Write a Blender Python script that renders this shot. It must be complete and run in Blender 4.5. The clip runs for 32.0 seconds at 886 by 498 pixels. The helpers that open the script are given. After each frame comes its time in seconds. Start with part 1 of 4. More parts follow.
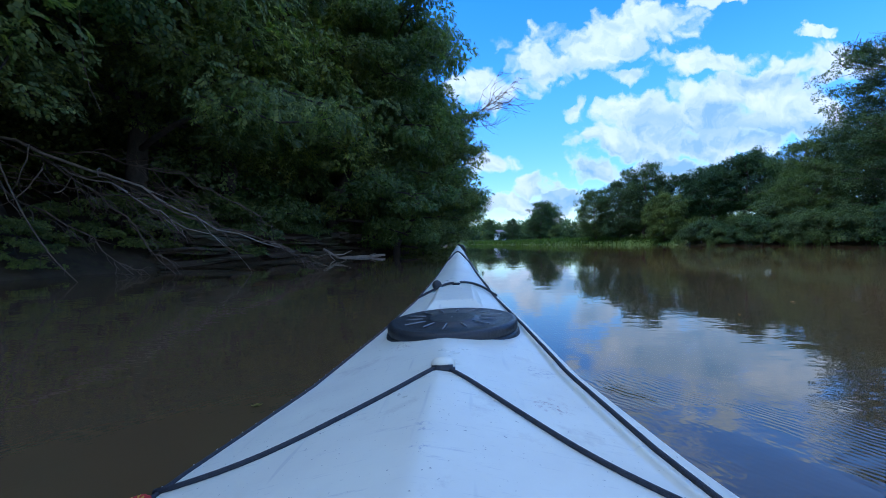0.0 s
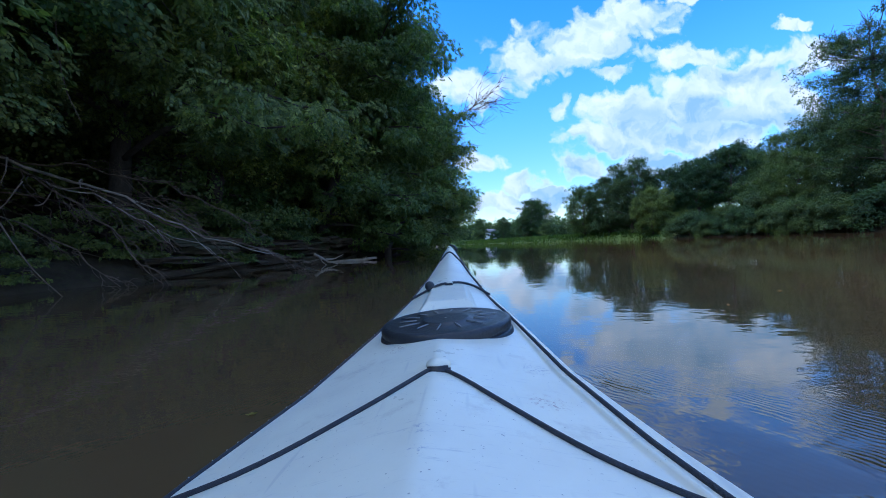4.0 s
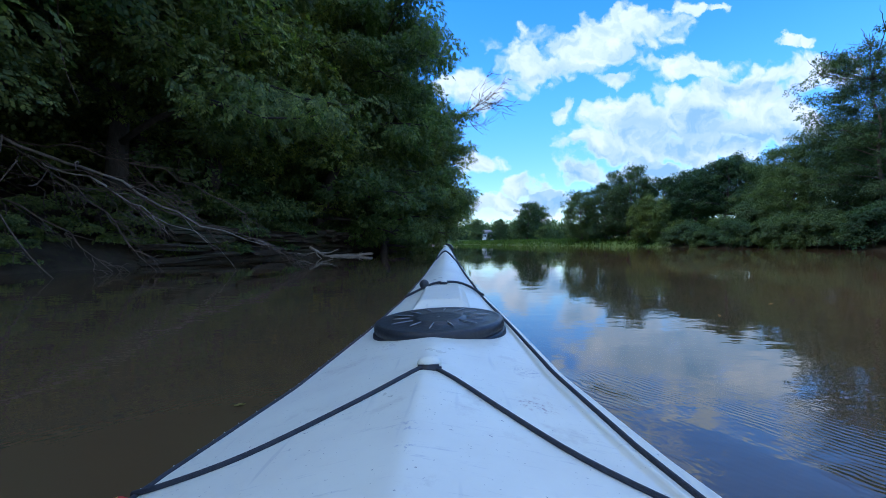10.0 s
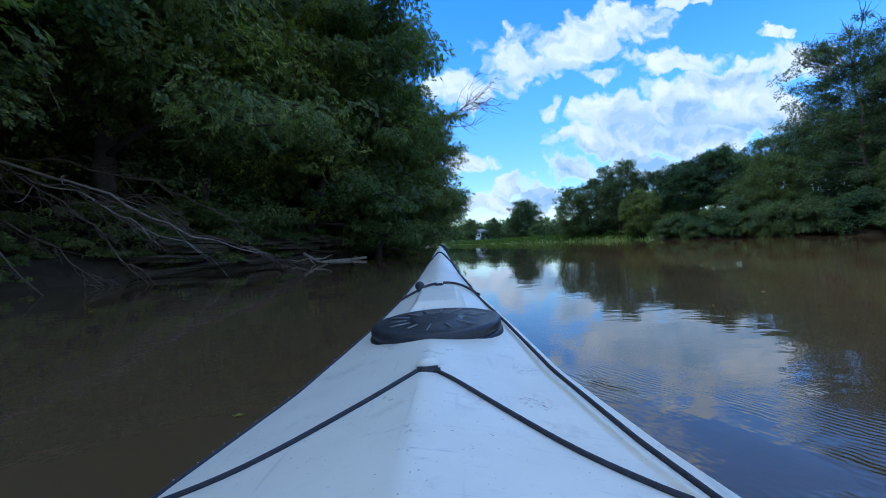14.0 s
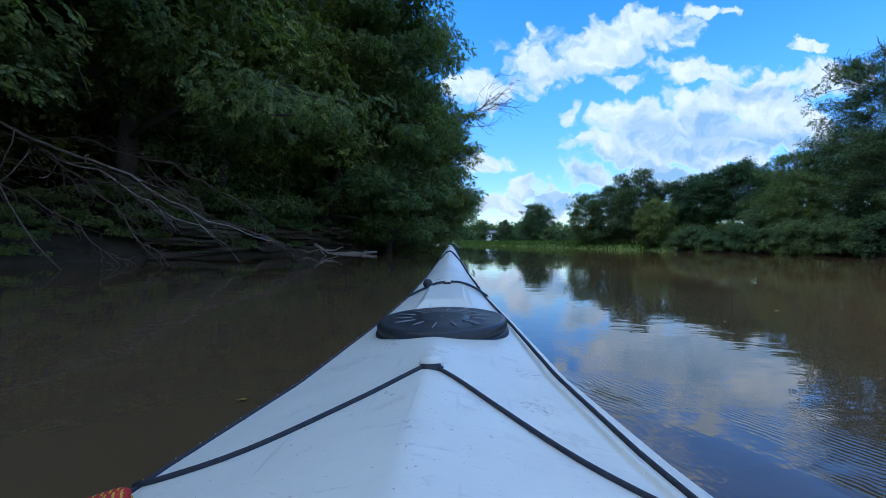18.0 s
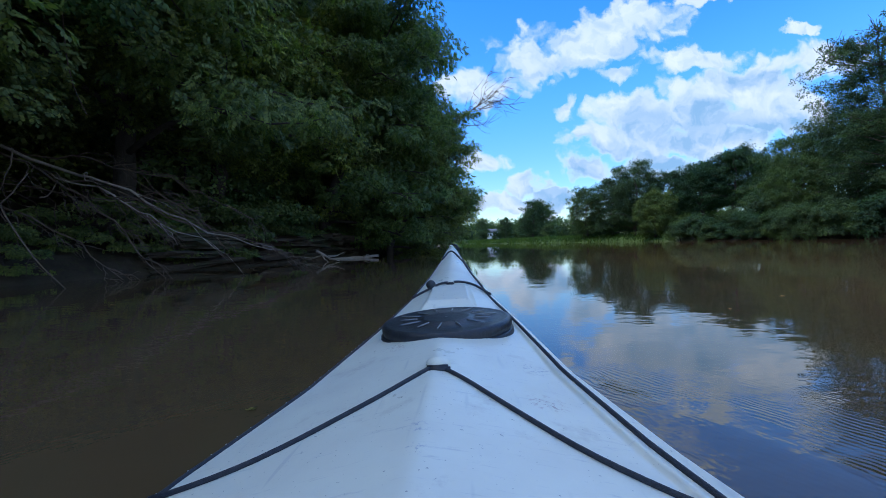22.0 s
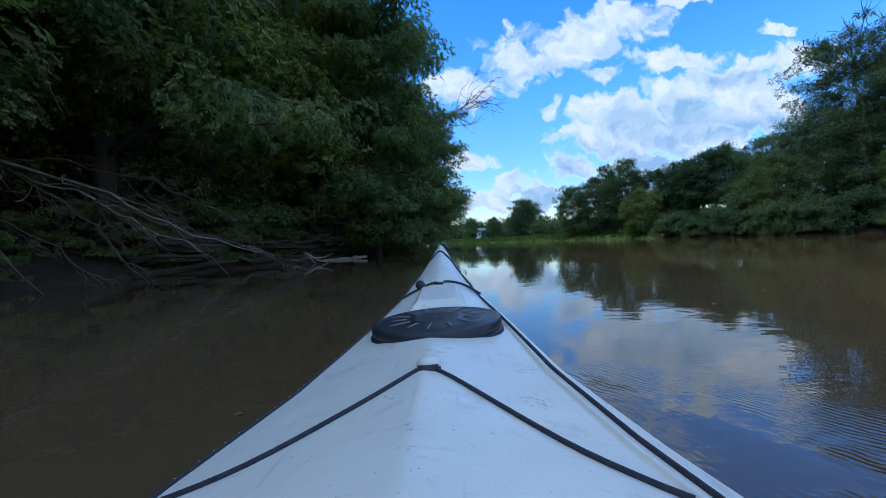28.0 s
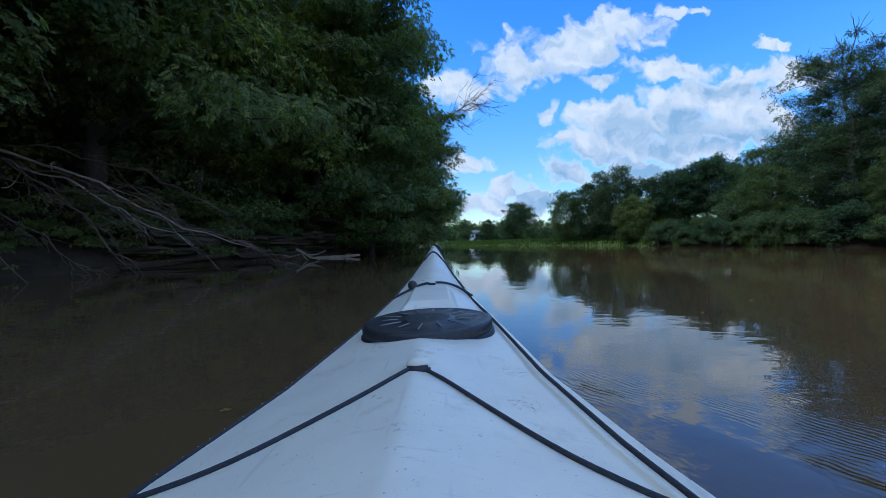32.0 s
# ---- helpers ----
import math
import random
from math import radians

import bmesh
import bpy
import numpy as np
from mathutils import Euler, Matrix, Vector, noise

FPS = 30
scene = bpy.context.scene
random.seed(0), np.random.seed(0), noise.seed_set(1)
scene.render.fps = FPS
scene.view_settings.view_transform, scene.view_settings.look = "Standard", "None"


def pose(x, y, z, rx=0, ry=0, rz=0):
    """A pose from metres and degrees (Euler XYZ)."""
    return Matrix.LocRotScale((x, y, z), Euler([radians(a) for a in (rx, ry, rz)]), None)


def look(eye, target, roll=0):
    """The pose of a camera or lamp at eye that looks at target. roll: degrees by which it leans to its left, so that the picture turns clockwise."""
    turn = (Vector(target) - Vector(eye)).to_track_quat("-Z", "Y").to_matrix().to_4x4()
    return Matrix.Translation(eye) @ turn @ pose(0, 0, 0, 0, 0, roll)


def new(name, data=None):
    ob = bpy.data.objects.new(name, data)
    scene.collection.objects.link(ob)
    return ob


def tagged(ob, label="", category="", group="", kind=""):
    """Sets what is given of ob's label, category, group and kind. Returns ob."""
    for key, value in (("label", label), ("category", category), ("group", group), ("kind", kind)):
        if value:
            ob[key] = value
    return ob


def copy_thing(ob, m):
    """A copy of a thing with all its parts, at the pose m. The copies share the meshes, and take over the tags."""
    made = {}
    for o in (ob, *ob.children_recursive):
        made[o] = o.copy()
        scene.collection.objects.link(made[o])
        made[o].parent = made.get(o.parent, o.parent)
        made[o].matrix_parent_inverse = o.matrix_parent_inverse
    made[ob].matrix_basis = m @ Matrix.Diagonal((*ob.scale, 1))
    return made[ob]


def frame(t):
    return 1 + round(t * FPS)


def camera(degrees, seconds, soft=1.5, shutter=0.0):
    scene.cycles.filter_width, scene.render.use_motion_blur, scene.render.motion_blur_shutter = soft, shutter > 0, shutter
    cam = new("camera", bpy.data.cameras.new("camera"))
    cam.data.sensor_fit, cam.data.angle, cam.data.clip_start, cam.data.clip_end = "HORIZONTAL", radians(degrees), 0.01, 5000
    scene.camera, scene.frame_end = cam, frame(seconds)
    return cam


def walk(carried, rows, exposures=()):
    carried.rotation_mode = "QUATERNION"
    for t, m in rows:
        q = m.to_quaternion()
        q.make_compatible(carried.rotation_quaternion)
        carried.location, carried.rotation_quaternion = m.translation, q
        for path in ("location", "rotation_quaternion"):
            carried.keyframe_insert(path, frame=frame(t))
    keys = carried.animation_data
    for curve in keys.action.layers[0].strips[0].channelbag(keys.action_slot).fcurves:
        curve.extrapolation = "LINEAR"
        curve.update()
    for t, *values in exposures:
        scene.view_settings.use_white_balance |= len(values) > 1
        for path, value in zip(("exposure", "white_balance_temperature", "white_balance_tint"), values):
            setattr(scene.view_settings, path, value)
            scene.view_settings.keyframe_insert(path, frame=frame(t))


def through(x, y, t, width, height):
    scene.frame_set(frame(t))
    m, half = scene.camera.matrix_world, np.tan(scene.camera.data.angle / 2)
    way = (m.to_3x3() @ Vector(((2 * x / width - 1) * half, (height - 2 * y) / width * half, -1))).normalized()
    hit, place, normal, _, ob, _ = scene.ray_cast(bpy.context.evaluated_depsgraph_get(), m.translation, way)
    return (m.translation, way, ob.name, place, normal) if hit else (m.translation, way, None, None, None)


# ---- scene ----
# The camera rides on the fore deck; the boat and the river stand still and the camera only sways.
cam = camera(98.1, 32.0, soft=0.6)
# seconds, then the turn to the left, the tilt and the roll, in degrees
SWAY = ((0, 0.77, -0.81, 0.61), (0.5, 0.6, -0.95, -1.63), (1, 0.63, -0.73, 2.28), (1.5, 1.16, -0.93, -0.65), (2, 1.8, -0.94, -0.16), (2.5, 1.44, -1.03, -1.78),
        (3, 0.5, -0.92, 0.68), (3.5, -0.15, -0.72, 2.55), (5.5, -1.72, -0.81, 1.54), (6, -0.73, -0.85, 1.6), (6.5, 0.68, -0.81, 1.06), (7, 1.57, -0.92, -1.42),
        (7.5, 0.76, -1.13, -2.53), (8, 0.66, -0.78, 1.71), (8.5, 0.91, -0.85, 0.74), (9, 1.01, -0.92, -0.93), (9.5, -0.09, -1.02, -1.18), (10, -1.06, -0.91, -0.04),
        (10.5, -1.4, -0.83, 1.07), (11, -1.66, -0.86, 0.41), (11.5, -1.23, -0.93, 0.36), (12, -0.93, -0.84, 0.03), (12.5, -1.24, -0.89, -0.7), (13, -1.96, -0.9, -1.53),
        (13.5, -2.33, -0.76, 2.41), (15.5, 0.69, -0.87, -0.33), (16, 0.94, -0.89, -0.84), (16.5, 0.34, -1.01, -0.89), (17, -0.22, -0.96, -0.18), (17.5, -0.28, -0.91, 0.65),
        (18, -0.39, -0.95, -1.21), (18.5, -0.23, -0.94, -0.88), (19, 0, -0.93, -1.03), (19.5, -0.08, -0.95, -0.76), (20, -0.58, -0.99, -0.86), (20.5, -0.78, -0.87, -0.09),
        (21, -0.7, -0.87, 1.08), (21.5, -0.54, -0.82, 1.64), (22, -0.22, -0.87, 1.49), (22.5, 0.26, -0.83, 0.26), (23, 0.33, -0.83, 0.99), (23.5, -0.88, -0.95, -0.57),
        (24, -1.75, -0.84, 0.15), (24.5, -2.24, -0.82, 0.75), (25, -1.87, -0.87, 0.67), (25.5, -1.13, -0.92, -0.63), (27.5, -2.39, -0.79, 0.96), (28, -1.88, -0.93, 2.21),
        (28.5, -1.49, -0.88, -0.23), (29, -1, -0.89, 0.07), (29.5, -0.64, -0.82, 0.34), (30, -0.32, -0.84, -0.34), (30.5, -0.95, -0.92, -1.75), (31, -2.04, -0.89, -1.32),
        (31.5, -2.92, -0.8, -0.74), (32, -2.85, -0.81, 0.42))
EYE = (0.0, 0.0, 0.50)
walk(cam, [(t, pose(EYE[0], EYE[1], EYE[2], 90 + tilt, roll, turn)) for t, turn, tilt, roll in SWAY],
     exposures=[(t, stops, warmth, 4) for t, stops, warmth in ((0, 1.95, 5680), (3, 1.98, 5720), (8, 2.03, 5880), (10, 2.01, 5940), (13, 1.92, 5990), (19, 1.89, 6030),
                                                          (22, 1.83, 6050), (25, 1.82, 6080), (29, 1.77, 6130), (32, 1.64, 6180))])

# ---- sky, sun, exposure ----
SUN_ELEVATION, SUN_AZIMUTH = radians(57), radians(-105)   # azimuth clockwise from +y: the sun stands over the wooded bank
world = bpy.data.worlds.new("sky")
scene.world = world
world.use_nodes = True
wt = world.node_tree
wt.nodes.clear()


def wmath(op, a, b=None, clamp=False):
    n = wt.nodes.new("ShaderNodeMath")
    n.operation, n.use_clamp = op, clamp
    for i, v in enumerate((a, b)):
        if v is None:
            continue
        if isinstance(v, (int, float)):
            n.inputs[i].default_value = v
        else:
            wt.links.new(v, n.inputs[i])
    return n.outputs[0]


def wramp(value, lo, hi):
    n = wt.nodes.new("ShaderNodeMapRange")
    n.interpolation_type = "SMOOTHSTEP"
    n.inputs[1].default_value, n.inputs[2].default_value = lo, hi
    wt.links.new(value, n.inputs[0])
    return n.outputs[0]


def wnoise(vec, scale, detail=6.0, rough=0.55):
    n = wt.nodes.new("ShaderNodeTexNoise")
    n.inputs["Scale"].default_value, n.inputs["Detail"].default_value, n.inputs["Roughness"].default_value = scale, detail, rough
    wt.links.new(vec, n.inputs["Vector"])
    return n.outputs["Fac"]


sky = wt.nodes.new("ShaderNodeTexSky")
sky.sky_type, sky.sun_disc = "NISHITA", False
sky.sun_elevation, sky.sun_rotation = SUN_ELEVATION, SUN_AZIMUTH
sky.air_density, sky.dust_density, sky.ozone_density = 1.0, 0.2, 3.0
coord = wt.nodes.new("ShaderNodeTexCoord")
sep = wt.nodes.new("ShaderNodeSeparateXYZ")
wt.links.new(coord.outputs["Generated"], sep.inputs[0])
ahead = wmath("MAXIMUM", sep.outputs[1], 0.08)
comb = wt.nodes.new("ShaderNodeCombineXYZ")
wt.links.new(wmath("DIVIDE", sep.outputs[0], ahead), comb.inputs[0])
wt.links.new(wmath("DIVIDE", wmath("ABSOLUTE", sep.outputs[2]), ahead), comb.inputs[1])
flat = comb.outputs[0]
# a billowy warp of the cloud outlines
warp = wt.nodes.new("ShaderNodeTexNoise")
warp.inputs["Scale"].default_value, warp.inputs["Detail"].default_value, warp.inputs["Roughness"].default_value = 9.5, 6.0, 0.54
wt.links.new(flat, warp.inputs["Vector"])
wv = wt.nodes.new("ShaderNodeVectorMath")
wv.operation = "MULTIPLY_ADD"
wt.links.new(warp.outputs["Color"], wv.inputs[0])
wv.inputs[1].default_value = (0.17, 0.13, 0.0)
wv.inputs[2].default_value = (-0.085, -0.065, 0.0)
wa = wt.nodes.new("ShaderNodeVectorMath")
wa.operation = "ADD"
wt.links.new(flat, wa.inputs[0])
wt.links.new(wv.outputs[0], wa.inputs[1])
# cumulus heaps: sideways, up, half width, half height, all as slopes from straight ahead
CLOUDS = ((0.53, 0.562, 0.17, 0.058), (0.39, 0.515, 0.14, 0.064), (0.25, 0.475, 0.13, 0.058), (0.12, 0.41, 0.12, 0.065),
          (0.65, 0.605, 0.05, 0.026), (0.73, 0.605, 0.04, 0.015), (0.70, 0.455, 0.14, 0.044), (0.92, 0.44, 0.17, 0.058),
          (0.79, 0.38, 0.16, 0.070), (0.48, 0.425, 0.05, 0.025), (0.52, 0.32, 0.13, 0.070), (0.66, 0.34, 0.16, 0.080),
          (0.33, 0.345, 0.04, 0.026), (0.45, 0.265, 0.13, 0.052), (0.69, 0.25, 0.18, 0.052), (0.91, 0.32, 0.10, 0.060),
          (0.11, 0.213, 0.065, 0.036), (0.235, 0.147, 0.07, 0.036), (0.17, 0.095, 0.12, 0.030), (0.37, 0.178, 0.075, 0.042), (0.30, 0.110, 0.08, 0.028),
          (0.96, 0.54, 0.06, 0.014), (0.80, 0.30, 0.13, 0.05), (0.75, 0.262, 0.11, 0.05), (0.57, 0.200, 0.13, 0.05))
low = None
for cx, cy, cw, ch in CLOUDS:
    d1 = wt.nodes.new("ShaderNodeVectorMath")
    d1.operation = "SUBTRACT"
    wt.links.new(wa.outputs[0], d1.inputs[0])
    d1.inputs[1].default_value = (cx, cy, 0)
    d2 = wt.nodes.new("ShaderNodeVectorMath")
    d2.operation = "MULTIPLY"
    wt.links.new(d1.outputs[0], d2.inputs[0])
    d2.inputs[1].default_value = (1 / cw, 1 / ch, 0)
    d3 = wt.nodes.new("ShaderNodeVectorMath")
    d3.operation = "LENGTH"
    wt.links.new(d2.outputs[0], d3.inputs[0])
    low = d3.outputs["Value"] if low is None else wmath("MINIMUM", low, d3.outputs["Value"])
heap = wmath("SUBTRACT", 1.14, low)
fine = wnoise(flat, 32.0, 6.0, 0.62)
heap = wmath("ADD", heap, wmath("MULTIPLY", wmath("SUBTRACT", fine, 0.5), 0.26))
heap = wmath("ADD", heap, wmath("MULTIPLY", wmath("SUBTRACT", wnoise(wa.outputs[0], 10.0, 4.0), 0.5), 1.1))
# rounded puffs
puffs = wt.nodes.new("ShaderNodeTexVoronoi")
puffs.feature = "SMOOTH_F1"
puffs.inputs["Scale"].default_value, puffs.inputs["Smoothness"].default_value, puffs.inputs["Detail"].default_value = 11.0, 0.25, 2.0
wt.links.new(wa.outputs[0], puffs.inputs["Vector"])
puff = puffs.outputs["Distance"]
heap = wmath("ADD", heap, wmath("MULTIPLY", wmath("SUBTRACT", 0.84, puff), 0.95))
mask = wramp(heap, -0.02, 0.50)
# the rest of the sky has scattered cumulus too
rest = wramp(wnoise(coord.outputs["Generated"], 3.2, 7.0), 0.435, 0.55)
side = wmath("MAXIMUM", wramp(wmath("ABSOLUTE", wmath("SUBTRACT", sep.outputs[0], 0.35)), 0.45, 0.62), wramp(sep.outputs[2], 0.56, 0.66))
side = wmath("MAXIMUM", side, wramp(sep.outputs[1], 0.25, 0.05))
mask = wmath("MAXIMUM", mask, wmath("MULTIPLY", rest, side))
# grey undersides
BELLIES = ((0.62, 0.285, 0.20, 0.055), (0.86, 0.275, 0.15, 0.050), (0.36, 0.435, 0.16, 0.030), (0.17, 0.355, 0.10, 0.030), (0.80, 0.395, 0.12, 0.030),
           (0.42, 0.225, 0.16, 0.040), (0.30, 0.110, 0.16, 0.030), (0.38, 0.165, 0.12, 0.040), (0.57, 0.195, 0.15, 0.05), (0.52, 0.49, 0.09, 0.022))
under = None
for cx, cy, cw, ch in BELLIES:
    d1 = wt.nodes.new("ShaderNodeVectorMath")
    d1.operation = "SUBTRACT"
    wt.links.new(wa.outputs[0], d1.inputs[0])
    d1.inputs[1].default_value = (cx, cy, 0)
    d2 = wt.nodes.new("ShaderNodeVectorMath")
    d2.operation = "MULTIPLY"
    wt.links.new(d1.outputs[0], d2.inputs[0])
    d2.inputs[1].default_value = (1 / cw, 1 / ch, 0)
    d3 = wt.nodes.new("ShaderNodeVectorMath")
    d3.operation = "LENGTH"
    wt.links.new(d2.outputs[0], d3.inputs[0])
    under = d3.outputs["Value"] if under is None else wmath("MINIMUM", under, d3.outputs["Value"])
under = wmath("ADD", wmath("SUBTRACT", 1.3, under), wmath("MULTIPLY", wmath("SUBTRACT", wnoise(wa.outputs[0], 9.0, 5.0), 0.5), 2.0))
billow = wramp(puff, 0.45, 0.95)
shift = wt.nodes.new("ShaderNodeVectorMath")
shift.operation = "ADD"
wt.links.new(wa.outputs[0], shift.inputs[0])
shift.inputs[1].default_value = (-0.012, 0.036, 0.0)
relief = wmath("SUBTRACT", wnoise(shift.outputs[0], 7.0, 2.0), wnoise(wa.outputs[0], 7.0, 2.0))
relief = wramp(relief, 0.0, 0.22)
near = wt.nodes.new("ShaderNodeVectorMath")
near.operation = "ADD"
wt.links.new(wa.outputs[0], near.inputs[0])
near.inputs[1].default_value = (-0.006, 0.014, 0.0)
curls = wramp(wmath("SUBTRACT", wnoise(near.outputs[0], 21.0, 3.0), wnoise(wa.outputs[0], 21.0, 3.0)), -0.03, 0.16)
relief = wmath("ADD", relief, wmath("MULTIPLY", curls, 0.35))
belly = wmath("ADD", wmath("MULTIPLY", wramp(under, -0.25, 1.0), 0.55), wmath("ADD", wmath("MULTIPLY", billow, 0.22), wmath("MULTIPLY", relief, 0.52)), True)
belly = wmath("MULTIPLY", belly, wmath("MAXIMUM", wramp(heap, 0.0, 0.60), side))
tone = wt.nodes.new("ShaderNodeMix")
tone.data_type = "RGBA"
wt.links.new(belly, tone.inputs[0])
tone.inputs[6].default_value = (2.48, 2.70, 3.30, 1)
tone.inputs[7].default_value = (0.88, 1.50, 2.45, 1)
mixed = wt.nodes.new("ShaderNodeMix")
mixed.data_type = "RGBA"
wt.links.new(mask, mixed.inputs[0])
vivid = wt.nodes.new("ShaderNodeHueSaturation")
vivid.inputs["Hue"].default_value, vivid.inputs["Saturation"].default_value, vivid.inputs["Value"].default_value = 0.513, 1.36, 1.20
wt.links.new(sky.outputs[0], vivid.inputs["Color"])
# humid air dulls the sky towards the horizon
lift = wmath("ADD", wmath("MULTIPLY", wramp(sep.outputs[2], 0.0, 0.40), 0.50), 0.54)
wt.links.new(lift, vivid.inputs["Value"])
wt.links.new(vivid.outputs[0], mixed.inputs[6])
wt.links.new(tone.outputs[2], mixed.inputs[7])
back = wt.nodes.new("ShaderNodeBackground")
back.inputs[1].default_value = 0.10
wt.links.new(mixed.outputs[2], back.inputs[0])
wout = wt.nodes.new("ShaderNodeOutputWorld")
wt.links.new(back.outputs[0], wout.inputs[0])

sun = new("sun", bpy.data.lights.new("sun", "SUN"))
sun.data.energy, sun.data.angle, sun.data.color = 0.6, radians(8.0), (1.0, 0.94, 0.84)
sun_way = Vector((math.sin(SUN_AZIMUTH) * math.cos(SUN_ELEVATION), math.cos(SUN_AZIMUTH) * math.cos(SUN_ELEVATION), math.sin(SUN_ELEVATION)))
sun.matrix_world = look(sun_way * 60, (0, 0, 0))

# ---- materials ----
def material(name, rough=0.6, metal=0.0, spec=0.5):
    m = bpy.data.materials.new(name)
    m.use_nodes = True
    b = m.node_tree.nodes["Principled BSDF"]
    b.inputs["Roughness"].default_value, b.inputs["Metallic"].default_value = rough, metal
    b.inputs["Specular IOR Level"].default_value = spec
    return m, m.node_tree, b


def link(tree, a, b):
    tree.links.new(a, b)


def tex_noise(tree, scale, detail=5.0, rough=0.6, space="Object", stretch=None):
    c = tree.nodes.new("ShaderNodeTexCoord")
    n = tree.nodes.new("ShaderNodeTexNoise")
    n.inputs["Scale"].default_value, n.inputs["Detail"].default_value, n.inputs["Roughness"].default_value = scale, detail, rough
    if stretch:
        mp = tree.nodes.new("ShaderNodeMapping")
        mp.inputs["Scale"].default_value = stretch
        link(tree, c.outputs[space], mp.inputs[0])
        link(tree, mp.outputs[0], n.inputs["Vector"])
    else:
        link(tree, c.outputs[space], n.inputs["Vector"])
    return n.outputs["Fac"]


def ramp(tree, value, stops):
    r = tree.nodes.new("ShaderNodeValToRGB")
    while len(r.color_ramp.elements) < len(stops):
        r.color_ramp.elements.new(0.5)
    for e, (p, c) in zip(r.color_ramp.elements, stops):
        e.position, e.color = p, (*c, 1)
    link(tree, value, r.inputs[0])
    return r.outputs[0]


def mixrgb(tree, fac, a, b, mode="MIX"):
    n = tree.nodes.new("ShaderNodeMix")
    n.data_type, n.blend_type = "RGBA", mode
    for v, i in ((fac, 0), (a, 6), (b, 7)):
        if isinstance(v, (int, float)):
            n.inputs[i].default_value = v
        elif isinstance(v, tuple):
            n.inputs[i].default_value = (*v, 1)
        else:
            link(tree, v, n.inputs[i])
    return n.outputs[2]


def bump(tree, b, height, strength, distance):
    n = tree.nodes.new("ShaderNodeBump")
    n.inputs["Strength"].default_value, n.inputs["Distance"].default_value = strength, distance
    link(tree, height, n.inputs["Height"])
    link(tree, n.outputs[0], b.inputs["Normal"])
    return n


def noisy(name, dark, light, scale, rough=0.8, relief=0.02, second=None, stretch=None, spec=0.3):
    """A surface of two tones at two scales, with relief."""
    m, t, b = material(name, rough, 0, spec)
    big = tex_noise(t, scale, 6, 0.6, stretch=stretch)
    small = tex_noise(t, scale * 7, 4, 0.65, stretch=stretch)
    col = ramp(t, big, ((0.3, dark), (0.7, light)))
    col = mixrgb(t, 0.45, col, ramp(t, small, ((0.35, dark), (0.7, light))))
    if second:
        col = mixrgb(t, ramp(t, tex_noise(t, scale * 0.35, 5), ((0.5, (0, 0, 0)), (0.62, (1, 1, 1)))), col, second)
    link(t, col, b.inputs["Base Color"])
    bump(t, b, small, 0.7, relief)
    return m


def leafy(name, dark, light, warm, through=0.34, rough=0.45, spec=0.45):
    m, t, b = material(name, rough, 0, spec)
    g = t.nodes.new("ShaderNodeNewGeometry")
    o = t.nodes.new("ShaderNodeObjectInfo")
    col = ramp(t, g.outputs["Random Per Island"], ((0.0, dark), (0.6, light), (1.0, warm)))
    tint = ramp(t, o.outputs["Random"], ((0.0, (0.60, 0.80, 0.85)), (0.5, (1, 1, 1)), (1.0, (1.28, 1.22, 0.90))))
    col = mixrgb(t, 1.0, col, tint, "MULTIPLY")
    patch = ramp(t, tex_noise(t, 0.75, 4), ((0.34, (0.55, 0.62, 0.68)), (0.66, (1.35, 1.28, 1.0))))
    col = mixrgb(t, 1.0, col, patch, "MULTIPLY")
    link(t, col, b.inputs["Base Color"])
    tr = t.nodes.new("ShaderNodeBsdfTranslucent")
    link(t, mixrgb(t, 1.0, col, (1.3, 1.5, 0.6), "MULTIPLY"), tr.inputs[0])
    mx = t.nodes.new("ShaderNodeMixShader")
    mx.inputs[0].default_value = through
    link(t, b.outputs[0], mx.inputs[1])
    link(t, tr.outputs[0], mx.inputs[2])
    link(t, mx.outputs[0], t.nodes["Material Output"].inputs[0])
    return m


LEAF_ASH = leafy("ash_leaf", (0.112, 0.152, 0.066), (0.186, 0.236, 0.092), (0.280, 0.312, 0.108), 0.45, 0.5, 0.32)
LEAF_MAPLE = leafy("maple_leaf", (0.106, 0.143, 0.068), (0.172, 0.220, 0.096), (0.252, 0.286, 0.108), 0.45, 0.5, 0.32)
LEAF_WALNUT = leafy("walnut_leaf", (0.108, 0.152, 0.062), (0.178, 0.230, 0.085), (0.265, 0.300, 0.100), 0.45, 0.5, 0.32)
LEAF_FAR = leafy("far_leaf", (0.037, 0.068, 0.040), (0.062, 0.104, 0.055), (0.097, 0.137, 0.066), 0.40, 0.6, 0.2)
LEAF_WILLOW = leafy("willow_leaf", (0.070, 0.106, 0.036), (0.100, 0.145, 0.048), (0.135, 0.168, 0.058), 0.36, 0.6, 0.2)
GRASS = leafy("reed_grass", (0.04, 0.08, 0.02), (0.06, 0.115, 0.028), (0.095, 0.135, 0.04), 0.34, 0.6, 0.2)
BARK = noisy("bark", (0.045, 0.037, 0.03), (0.13, 0.11, 0.09), 6, 0.9, 0.03, stretch=(1, 1, 0.25))
DEAD = noisy("dead_wood", (0.08, 0.058, 0.042), (0.24, 0.18, 0.135), 9, 0.85, 0.01)
PALE = noisy("bleached_wood", (0.26, 0.215, 0.17), (0.50, 0.44, 0.37), 8, 0.8, 0.01)
ROCK = noisy("ledge_rock", (0.045, 0.032, 0.022), (0.13, 0.098, 0.066), 2.5, 0.85, 0.03, second=(0.06, 0.065, 0.032))


